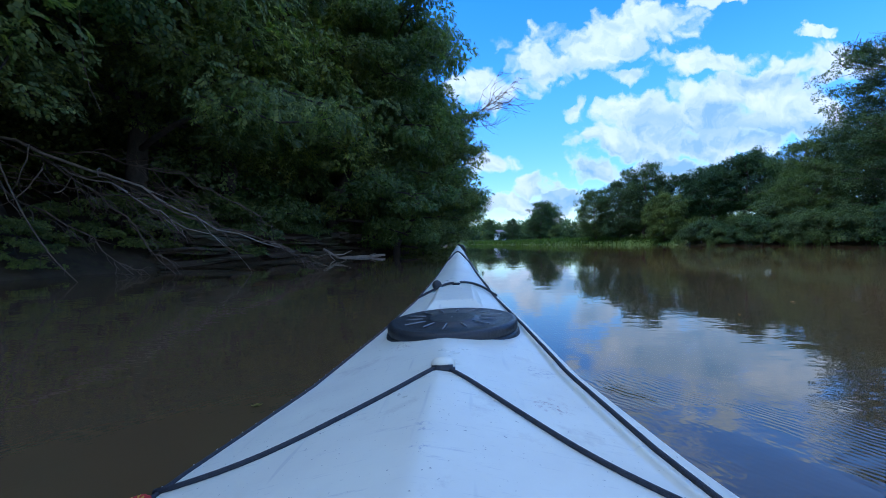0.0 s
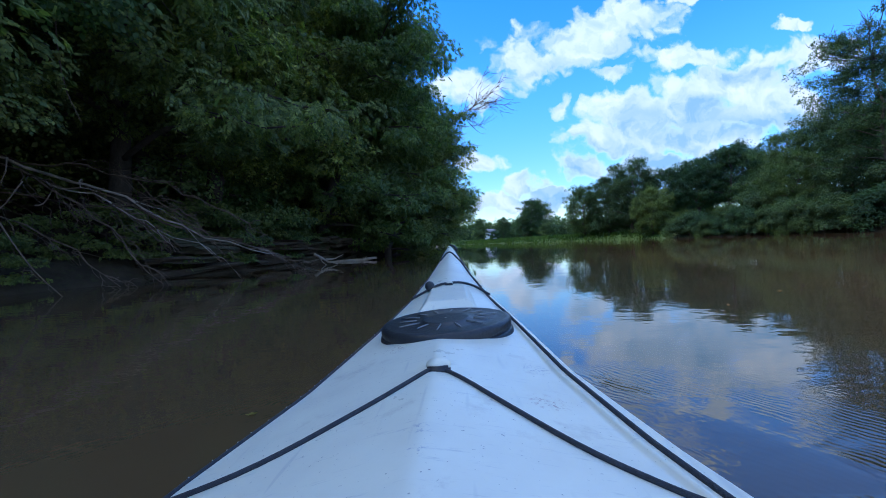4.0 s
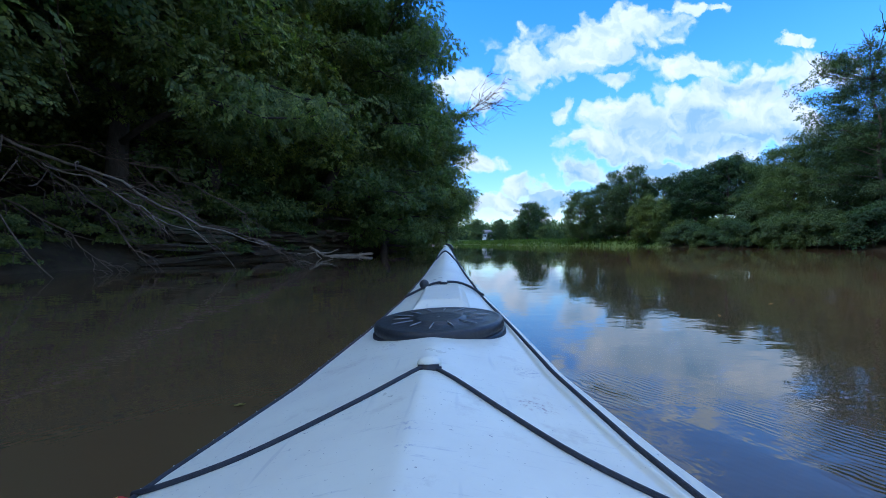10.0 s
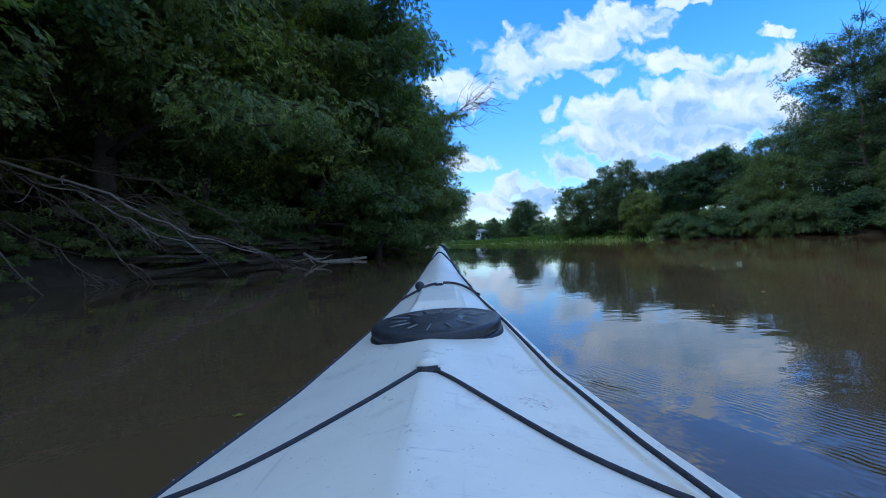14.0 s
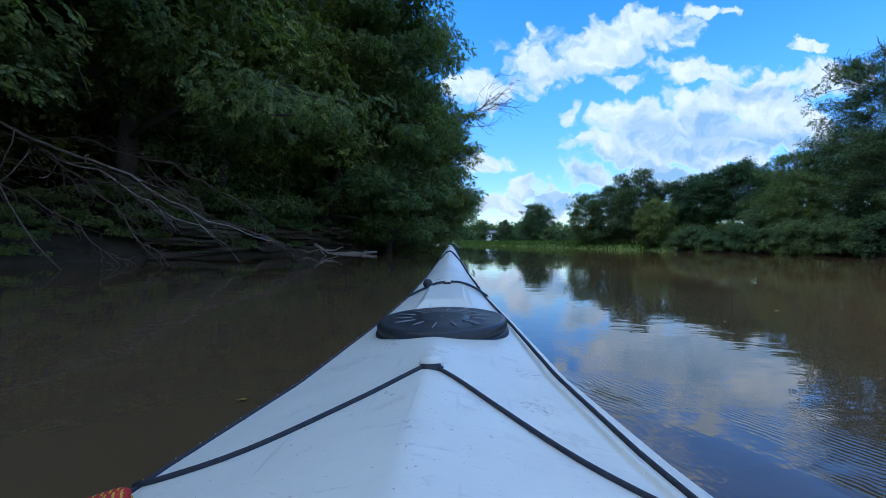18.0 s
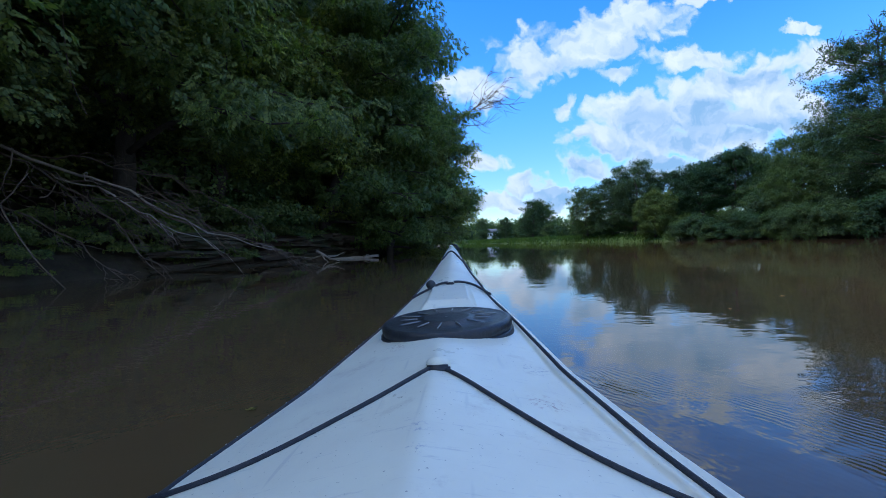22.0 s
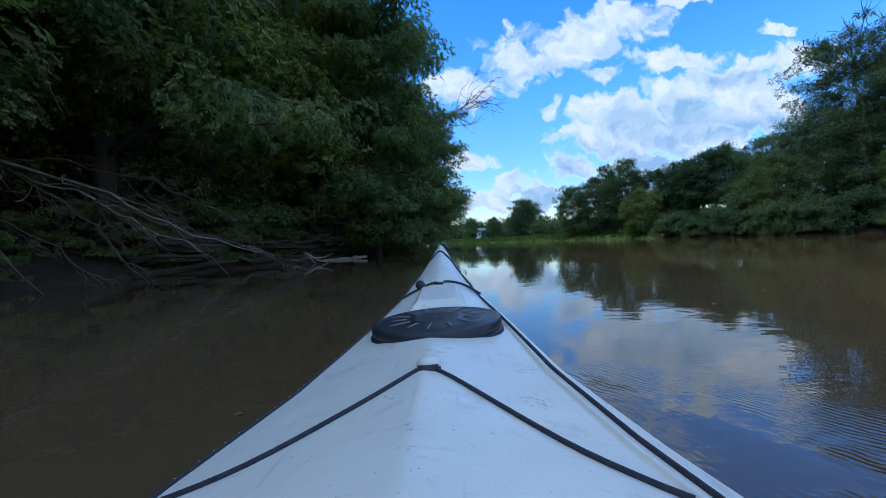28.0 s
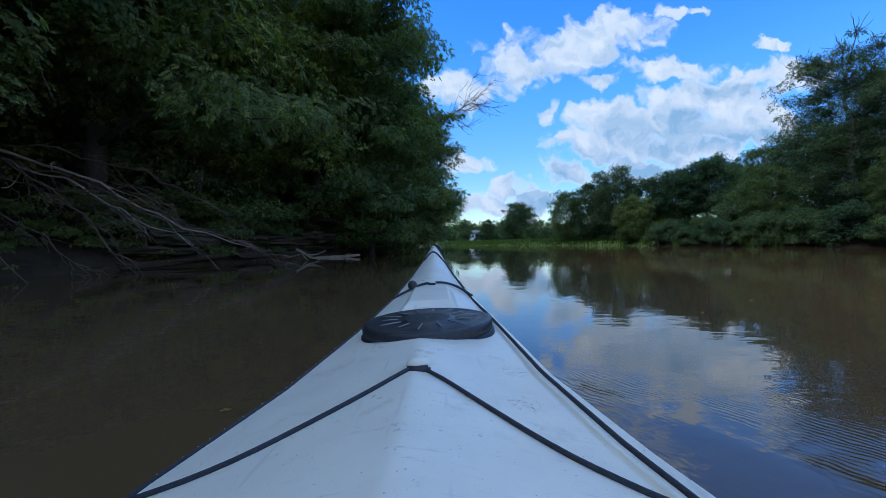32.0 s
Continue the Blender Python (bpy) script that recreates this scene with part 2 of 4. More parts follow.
# ---- mesh helpers ----
def mesh_from(name, verts, faces, mat, smooth=False):
    me = bpy.data.meshes.new(name)
    verts = np.asarray(verts, dtype=np.float32).reshape(-1, 3)
    if isinstance(faces, np.ndarray):
        n, k = faces.shape
        me.vertices.add(len(verts))
        me.vertices.foreach_set("co", verts.ravel())
        me.loops.add(n * k)
        me.loops.foreach_set("vertex_index", faces.astype(np.int32).ravel())
        me.polygons.add(n)
        me.polygons.foreach_set("loop_start", np.arange(0, n * k, k, dtype=np.int32))
        me.update(calc_edges=True)
        me.validate()
    else:
        me.from_pydata([tuple(v) for v in verts.tolist()], [], faces)
        me.update()
    me.materials.append(mat)
    if smooth:
        me.polygons.foreach_set("use_smooth", np.ones(len(me.polygons), dtype=bool))
    return me


def part(name, source, mat, parent, label=""):
    """A bmesh or a mesh as one object under a thing or a part."""
    if isinstance(source, bmesh.types.BMesh):
        me = bpy.data.meshes.new(name)
        source.to_mesh(me)
        source.free()
        me.materials.append(mat)
        me.polygons.foreach_set("use_smooth", np.ones(len(me.polygons), dtype=bool))
    else:
        me = source
    ob = new(name, me)
    ob.parent = parent
    return tagged(ob, label)


def empty(name, at=(0, 0, 0), label="", category="", group="", kind=""):
    ob = new(name)
    ob.location = at
    ob.empty_display_size = 0.2
    return tagged(ob, label, category, group, kind)


def tube(points, radii, sides=8, lumps=0.0, rng=None):
    """Verts and quads of a tapered tube along points."""
    p = np.asarray(points, dtype=float)
    n = len(p)
    r = np.interp(np.linspace(0, 1, n), np.linspace(0, 1, len(radii)), radii)
    tang = np.gradient(p, axis=0)
    tang /= np.linalg.norm(tang, axis=1)[:, None] + 1e-9
    ref = np.array((0.31, 0.17, 0.93)) if abs(tang[0, 2]) < 0.9 else np.array((1.0, 0.1, 0.0))
    a = np.cross(tang, ref)
    a /= np.linalg.norm(a, axis=1)[:, None] + 1e-9
    b = np.cross(tang, a)
    ang = np.arange(sides) * 2 * np.pi / sides
    ring = a[:, None] * np.cos(ang)[None, :, None] + b[:, None] * np.sin(ang)[None, :, None]
    rad = r[:, None, None] * np.ones((n, sides, 1))
    if lumps and rng is not None:
        rad = rad * (1 + rng.uniform(-lumps, lumps, (n, sides, 1)))
    v = (p[:, None] + ring * rad).reshape(-1, 3)
    i = np.arange(n - 1)[:, None] * sides
    k = np.arange(sides)[None]
    k2 = (k + 1) % sides
    f = np.stack([i + k, i + k2, i + sides + k2, i + sides + k], -1).reshape(-1, 4)
    v = np.vstack([v, p[0], p[-1]])
    c0, c1 = len(v) - 2, len(v) - 1
    kk = np.arange(sides)
    cap0 = np.stack([np.full(sides, c0), (kk + 1) % sides, kk, kk], -1)
    cap1 = np.stack([np.full(sides, c1), (n - 1) * sides + kk, (n - 1) * sides + (kk + 1) % sides, (n - 1) * sides + (kk + 1) % sides], -1)
    return v, [tuple(q) for q in f.tolist()] + [tuple(q[:3]) for q in cap0.tolist()] + [tuple(q[:3]) for q in cap1.tolist()]


def join_tubes(tubes):
    vs, fs, o = [], [], 0
    for v, f in tubes:
        vs.append(v)
        fs += [tuple(i + o for i in q) for q in f]
        o += len(v)
    return np.vstack(vs), fs


def bend(a, b, n, sag, rng, wobble=0.05):
    """A crooked line from a to b, sagging by sag in the middle."""
    a, b = np.asarray(a, float), np.asarray(b, float)
    s = np.linspace(0, 1, n)[:, None]
    p = a * (1 - s) + b * s
    p[:, 2] -= sag * 4 * (s * (1 - s))[:, 0]
    size = np.linalg.norm(b - a)
    w = rng.normal(0, wobble * size / n, (n, 3)).cumsum(0)
    w -= w[0] + (w[-1] - w[0]) * s
    return p + w


# ---- leaves ----
def spray_template(pairs, length, leaf, width, droop):
    """A compound leaf: leaflets in pairs along a midrib, each a folded blade."""
    out = []
    for i in range(pairs):
        at = length * (0.25 + 0.75 * i / pairs)
        for sgn in (-1, 1):
            d = np.array((0.45, sgn * 0.9, -droop))
            out.append((np.array((at, 0, -0.25 * at * at / length)), d / np.linalg.norm(d)))
    out.append((np.array((length, 0, -0.25 * length)), np.array((0.95, 0, -0.4))))
    quads = []
    for base, d in out:
        s = np.cross(d, (0, 0, 1.0))
        s /= np.linalg.norm(s)
        up = np.cross(s, d)
        quads.append((base, base + d * leaf * 0.45 + s * width / 2 - up * 0.012, base + d * leaf - up * 0.02, base + d * leaf * 0.45 - s * width / 2 - up * 0.012))
    return np.array(quads)


ASH = spray_template(3, 0.15, 0.080, 0.047, 0.28)
WALNUT = spray_template(4, 0.24, 0.090, 0.042, 0.3)
MAPLE = spray_template(1, 0.08, 0.092, 0.072, 0.3)
FAR = spray_template(1, 0.18, 0.205, 0.135, 0.4)
FINE = spray_template(1, 0.16, 0.15, 0.085, 0.4)


def scatter_sprays(template, at, way, rng, size=(0.75, 1.25), face=(0, 0, 0)):
    """Leaf quads for sprays at the points at, pointing along way, roughly face up, or turned towards face, where the open sky is."""
    n = len(at)
    f = way / (np.linalg.norm(way, axis=1)[:, None] + 1e-9)
    up = np.array((0, 0, 1.0)) + np.array(face) + rng.normal(0, 0.35, (n, 3))
    s = np.cross(up, f)
    s /= np.linalg.norm(s, axis=1)[:, None] + 1e-9
    u = np.cross(f, s)
    k = rng.uniform(size[0], size[1], n)[:, None, None, None]
    t = template[None] * k
    v = at[:, None, None] + t[..., 0:1] * f[:, None, None] + t[..., 1:2] * s[:, None, None] + t[..., 2:3] * u[:, None, None]
    return v.reshape(-1, 3)


def pad_sprays(centers, radii, count, rng, flat_z=0.38, droop=0.5):
    """Points and ways of sprays in drooping, layered pads of foliage."""
    c = np.repeat(centers, count, axis=0)
    r = np.repeat(radii, count)
    n = len(c)
    a = rng.uniform(0, 2 * np.pi, n)
    rho = np.sqrt(rng.uniform(0, 1, n))
    z = flat_z * (rng.uniform(-0.6, 1.0, n) * np.sqrt(1.02 - rho * rho)) - 0.16 * rho * rho
    z = z + 0.10 * np.sin(3 * a + c[:, 0] * 7) * rho
    rho = rho * (1 + 0.16 * np.sin(2 * a + c[:, 1] * 9) + 0.10 * np.sin(5 * a + c[:, 2] * 11))
    at = c + np.stack([np.cos(a) * rho * r, np.sin(a) * rho * r, z * r], -1)
    way = np.stack([np.cos(a), np.sin(a), -droop * (0.5 + rho)], -1) + rng.normal(0, 0.7, (n, 3))
    return at, way


def leaf_mesh(name, v, mat, corners=4):
    return mesh_from(name, v, np.arange(len(v)).reshape(-1, corners), mat)


def make_tree(name, seed, height, reach, template, mat, label, category="tree", group="", lean=(0, 0), first=0.2,
              limbs=16, pads=5, sprays=46, pad_size=(0.7, 1.25), trunk=0.2, toward=None, bias=0.0, top=0.45, skirt=0.0, flat_z=0.38, droop=0.5, face=(0, 0, 0), fill=0, bole=0.0, bare=0):
    """A tree at the origin: trunk with limbs, and a crown of drooping pads of leaves. toward and bias push its limbs to one side, bole keeps the lowest part of the trunk clear, bare adds leafless twigs above the crown."""
    rng = np.random.default_rng(seed)
    root = empty(name, label=label, category=category, group=group)
    s = np.linspace(0, 1, 9)
    line = np.stack([lean[0] * s ** 1.5, lean[1] * s ** 1.5, height * 0.93 * s], -1)
    line[1:-1, :2] += rng.normal(0, 0.02 * height, (7, 2))
    line[0, 2] = -0.4
    tubes = [tube(line, [trunk * 1.35, trunk, trunk * 0.8, trunk * 0.5, trunk * 0.15], 9, 0.06, rng)]
    centers, sizes = [], []
    for i in range(limbs):
        h = first + (0.97 - first) * (i + rng.uniform(0, 0.8)) / limbs
        base = np.array([np.interp(h, s, line[:, k]) for k in range(3)])
        a = i * 2.4 + rng.uniform(-0.5, 0.5)
        d = np.array((math.cos(a), math.sin(a)))
        if toward is not None:
            d = d + bias * np.array(toward)
            d /= max(np.linalg.norm(d), 0.35)
        prof = math.sin(math.pi * min(1, (h - first) / (1 - first) * (1 - top) + top)) ** 0.7
        ln = reach * (0.35 + 0.65 * prof) * rng.uniform(0.75, 1.1)
        rise = rng.uniform(0.15, 0.5) * ln * (0.4 + h) - skirt * ln * (1 - h)
        tip = base + np.array((d[0] * ln, d[1] * ln, rise))
        lp = bend(base, tip, 7, -0.10 * ln, rng, 0.10)
        lr = trunk * 0.42 * (1.05 - h) + 0.015
        tubes.append(tube(lp, [lr, lr * 0.6, 0.012], 6))
        for j in range(pads):
            f = 0.35 + 0.65 * (j + 1) / pads
            c = np.array([np.interp(f, np.linspace(0, 1, 7), lp[:, k]) for k in range(3)])
            off = rng.normal(0, 0.28, 3) * ln * 0.55
            off[2] *= 0.6
            c2 = c + off
            tubes.append(tube(bend(c, c2 + (0, 0, -0.08), 4, 0.03, rng, 0.1), [0.022, 0.006], 4))
            centers.append(c2)
            sizes.append(rng.uniform(*pad_size))
    for j in range(4):
        centers.append(line[-1] + rng.normal(0, 0.4, 3) * (1, 1, 0.7))
        sizes.append(rng.uniform(*pad_size))
    for j in range(fill):
        d = rng.normal(0, 1, 3)
        d /= np.linalg.norm(d)
        wide = reach * (0.95 + 0.18 * math.sin(3 * math.atan2(d[1], d[0]) + 5 * d[2]))
        k = rng.uniform(0.62, 0.97)
        centers.append(np.array((d[0] * wide * k, d[1] * wide * k, height * (bole + (1 - bole) * (0.50 + 0.49 * d[2] * k)))))
        sizes.append(rng.uniform(*pad_size))
    high = sorted(centers, key=lambda q: q[2])[-3 * bare:]
    for j in range(bare):
        b = np.array(high[3 * j]) - (0, 0, 0.3)
        tubes.append(tube(bend(line[-2], b, 6, 0.1, rng, 0.1), [0.05, 0.03], 5))
        for q in range(5):
            e = b + np.array((rng.normal(0, 0.7), rng.normal(0, 0.7), rng.uniform(0.4, 1.7)))
            tubes.append(tube(bend(b, e, 6, -0.05, rng, 0.2), [0.03, 0.012], 4))
    v, f = join_tubes(tubes)
    part("trunk", mesh_from(name + "_trunk", v, f, BARK, True), BARK, root, "dark furrowed trunk and limbs")
    at, way = pad_sprays(np.array(centers), np.array(sizes), sprays, rng, flat_z, droop)
    part("crown", leaf_mesh(name + "_crown", scatter_sprays(template, at, way, rng, face=face), mat, template.shape[1]), mat, root)
    return root


# ---- the river and its banks ----
LEFT_Y, LEFT_X = (-300, -80, -20, 0, 6, 12, 16, 35, 70, 120, 150, 200, 300), (-60, -14, -9, -7.6, -6.8, -5.0, -4.0, -1.9, -1.0, -2.0, -12, -45, -120)
RIGHT_Y, RIGHT_X = (-300, -60, 0, 30, 57, 70, 100, 150, 180, 220, 320), (20, 42, 38, 32, 29.5, 24.5, 16, 6, -10, -40, -110)


def left_bank(y):
    return np.interp(y, LEFT_Y, LEFT_X)


def right_bank(y):
    return np.interp(y, RIGHT_Y, RIGHT_X)


def ground_height(x, y):
    """Height of the land: a steep wooded bank on one side, a low grassy one on the other, the river bed between."""
    x, y = np.asarray(x, float), np.asarray(y, float)
    inl = left_bank(y) - x
    inr = x - right_bank(y)
    hl = np.interp(inl, (-3, -0.6, 0, 0.5, 1.5, 5, 16, 60, 300), (-1.2, -0.35, 0.02, 0.45, 0.8, 2.3, 6.5, 10, 12))
    hr = np.interp(inr, (-4, -0.5, 0, 1.2, 6, 40, 300), (-1.2, -0.2, 0.02, 0.65, 1.1, 1.8, 5))
    wob = 0.10 * np.sin(x * 1.7 + 0.6 * np.sin(y * 0.9)) * np.cos(y * 1.3 + x * 0.4) + 0.07 * np.sin(x * 3.9 + y * 2.7)
    h = np.maximum(hl, hr)
    return h + wob * np.clip((h - 0.1) * 2, 0, 1)


def axis(*spans):
    out = []
    for a, b, step in spans:
        out.append(np.arange(a, b, step))
    return np.concatenate(out + [np.array([spans[-1][1]])])


def grid(xs, ys, height):
    gx, gy = np.meshgrid(xs, ys)
    v = np.stack([gx, gy, height(gx, gy)], -1).reshape(-1, 3)
    nx, ny = len(xs), len(ys)
    i = (np.arange(ny - 1)[:, None] * nx + np.arange(nx - 1)[None]).ravel()
    return v, np.stack([i, i + 1, i + nx + 1, i + nx], -1)


def ground_material():
    m, t, b = material("ground", 0.95, 0, 0.2)
    c = t.nodes.new("ShaderNodeTexCoord")
    sp = t.nodes.new("ShaderNodeSeparateXYZ")
    link(t, c.outputs["Object"], sp.inputs[0])
    soil = ramp(t, tex_noise(t, 1.3, 6), ((0.3, (0.036, 0.028, 0.019)), (0.7, (0.10, 0.077, 0.052))))
    soil = mixrgb(t, ramp(t, tex_noise(t, 9, 5), ((0.5, (0, 0, 0)), (0.7, (1, 1, 1)))), soil, (0.07, 0.065, 0.03))
    turf = ramp(t, tex_noise(t, 0.4, 6), ((0.3, (0.045, 0.078, 0.022)), (0.7, (0.08, 0.122, 0.035))))
    fac = t.nodes.new("ShaderNodeMapRange")
    fac.inputs[1].default_value, fac.inputs[2].default_value = 2.0, 5.0
    link(t, sp.outputs[0], fac.inputs[0])
    far = t.nodes.new("ShaderNodeMapRange")
    far.inputs[1].default_value, far.inputs[2].default_value = 44.0, 54.0
    link(t, sp.outputs[1], far.inputs[0])
    both = t.nodes.new("ShaderNodeMath")
    both.operation = "MULTIPLY"
    link(t, fac.outputs[0], both.inputs[0])
    link(t, far.outputs[0], both.inputs[1])
    link(t, mixrgb(t, both.outputs[0], soil, turf), b.inputs["Base Color"])
    bump(t, b, tex_noise(t, 5, 6), 0.8, 0.06)
    return m


gv, gf = grid(axis((-900, -60, 40), (-60, -16, 2), (-16, 1, 0.35), (1, 20, 2), (20, 48, 0.8), (48, 100, 6), (100, 1500, 60)),
              axis((-600, -40, 40), (-40, -10, 2), (-10, 40, 0.5), (40, 100, 1.2), (100, 330, 8), (330, 2500, 90)), ground_height)
tagged(new("ground", mesh_from("ground", gv, gf, ground_material(), True)), "dark muddy wooded bank and green grassy far bank", "ground", kind="structure")


def water_material():
    m, t, b = material("river_water", 0.015, 0, 0.5)
    b.inputs["IOR"].default_value = 1.60
    mud = ramp(t, tex_noise(t, 0.25, 4), ((0.3, (0.116, 0.074, 0.034)), (0.7, (0.140, 0.090, 0.043))))
    link(t, mud, b.inputs["Base Color"])
    c = t.nodes.new("ShaderNodeTexCoord")
    sp = t.nodes.new("ShaderNodeSeparateXYZ")
    link(t, c.outputs["Object"], sp.inputs[0])

    def mt(op, a, b2=None, clamp=False):
        n = t.nodes.new("ShaderNodeMath")
        n.operation, n.use_clamp = op, clamp
        for i, v in enumerate((a, b2)):
            if isinstance(v, (int, float)):
                n.inputs[i].default_value = v
            elif v is not None:
                link(t, v, n.inputs[i])
        return n.outputs[0]

    # ripples of the bow wave, in trains that run back from the bow on both sides
    wig = mt("MULTIPLY", mt("SUBTRACT", tex_noise(t, 1.7, 4), 0.5), 0.20)
    total = None
    for side, slope, start in ((1, 0.60, 0.19), (-1, 0.80, 0.06)):
        run = mt("SUBTRACT", 1.85, sp.outputs[1])
        s = mt("SUBTRACT", mt("MULTIPLY", sp.outputs[0], side), mt("ADD", mt("MULTIPLY", run, slope), start))
        s = mt("MULTIPLY", mt("ADD", s, wig), 0.78)
        so = mt("ADD", s, 0.12)
        env = mt("POWER", 2.718, mt("MULTIPLY", mt("MULTIPLY", so, so), -9.0))
        env = mt("MULTIPLY", env, mt("MULTIPLY", mt("MULTIPLY", run, 1.4, True), 1.0))
        wave = mt("SINE", mt("MULTIPLY", mt("ADD", s, mt("MULTIPLY", tex_noise(t, 6.0, 3), 0.05)), 300.0))
        gust = ramp(t, tex_noise(t, 1.6, 3), ((0.42, (0.03,) * 3), (0.60, (1, 1, 1))))
        term = mt("MULTIPLY", mt("MULTIPLY", mt("MULTIPLY", wave, env), gust), 0.00085 if side > 0 else 0.0002)
        steep = mt("SUBTRACT", -55.0, mt("MULTIPLY", mt("GREATER_THAN", s, 0.0), 300.0))
        crest = mt("MULTIPLY", mt("POWER", 2.718, mt("MULTIPLY", mt("MULTIPLY", s, s), steep)), mt("MULTIPLY", mt("MULTIPLY", run, 0.7, True), mt("MULTIPLY", mt("ADD", gust, 0.12), 0.014 if side > 0 else 0.0014)))
        term = mt("ADD", term, crest)
        total = term if total is None else mt("ADD", total, term)
    swell = mt("MULTIPLY", mt("SUBTRACT", tex_noise(t, 1.1, 2, stretch=(1, 0.55, 1)), 0.5), 0.004)
    patch = ramp(t, tex_noise(t, 0.16, 3), ((0.50, (0, 0, 0)), (0.66, (1, 1, 1))))
    chop = mt("MULTIPLY", mt("MULTIPLY", mt("SUBTRACT", tex_noise(t, 7.0, 2, stretch=(0.8, 1.6, 1)), 0.5), 0.0012), patch)
    jag = mt("MULTIPLY", mt("SUBTRACT", tex_noise(t, 8.0, 3, stretch=(0.45, 1.8, 1)), 0.5), mt("DIVIDE", 0.0003, mt("ADD", 1.0, mt("POWER", mt("DIVIDE", mt("MAXIMUM", sp.outputs[1], 0.0), 5.0), 2.0))))
    wobble = mt("MULTIPLY", mt("SUBTRACT", tex_noise(t, 4.2, 3, stretch=(0.7, 1.2, 1)), 0.5), mt("DIVIDE", 0.0022, mt("ADD", 1.0, mt("POWER", mt("DIVIDE", mt("MAXIMUM", sp.outputs[1], 0.0), 6.0), 2.0))))
    hsum = mt("ADD", mt("ADD", total, mt("ADD", swell, wobble)), mt("ADD", chop, jag))
    n = bump(t, b, hsum, 1.0, 1.0)
    return m


wv2, wf2 = grid(axis((-900, -20, 80), (-20, 60, 4), (60, 1500, 120)), axis((-600, -20, 60), (-20, 160, 6), (160, 2500, 120)), lambda x, y: 0 * x)
tagged(new("water", mesh_from("water", wv2, wf2, water_material(), True)), "calm muddy brown river reflecting sky and trees", "river", kind="structure")

# ---- kayak ----
D_AT = (-2.7, -2.3, -1.5, -0.5, 0.0, 0.2, 0.4, 0.626, 0.958, 1.305, 1.7, 2.08, 2.3, 2.42)
HALF = (0.02, 0.08, 0.22, 0.285, 0.305, 0.298, 0.274, 0.219, 0.167, 0.127, 0.092, 0.054, 0.033, 0.012)
HALF_R = (0.02, 0.08, 0.22, 0.290, 0.322, 0.311, 0.262, 0.2185, 0.184, 0.145, 0.105, 0.066, 0.039, 0.013)
GUNW = (0.45, 0.38, 0.28, 0.25, 0.25, 0.254, 0.26, 0.27, 0.29, 0.313, 0.35, 0.405, 0.448, 0.475)
RIDGE = (0.46, 0.39, 0.29, 0.30, 0.315, 0.322, 0.322, 0.319, 0.322, 0.341, 0.384, 0.432, 0.470, 0.487)
KEEL = (0.40, 0.10, -0.06, -0.10, -0.11, -0.11, -0.11, -0.105, -0.10, -0.09, -0.06, 0.05, 0.25, 0.44)


def half(d, side):
    """Half the deck's width at d, on that side of the ridge."""
    return np.interp(d, D_AT, HALF_R if side > 0 else HALF)


def deck_z(x, d):
    w, g, r = np.where(np.asarray(x) > 0, np.interp(d, D_AT, HALF_R), np.interp(d, D_AT, HALF)), np.interp(d, D_AT, GUNW), np.interp(d, D_AT, RIDGE)
    k = np.clip(np.abs(x) / w, 0, 1)
    p = 1.12 + 0.5 * np.clip((d - 0.6) / 0.4, 0, 1)
    k = np.sqrt(k * k + 0.0001) - 0.01 * (1 - k)
    rail = np.interp(d, (-0.3, 0.1, 0.4, 0.65, 1.0, 1.3), (0.05, 0.056, 0.046, 0.032, 0.022, 0.010))
    step = np.clip((np.asarray(x) - (w - rail)) / 0.006, 0, 1) * np.interp(d, (-0.5, 0.0, 0.9, 1.4), (0, 0.007, 0.006, 0))
    return g + (r - g) * (1 - np.clip(k, 0, 1) ** p) + step


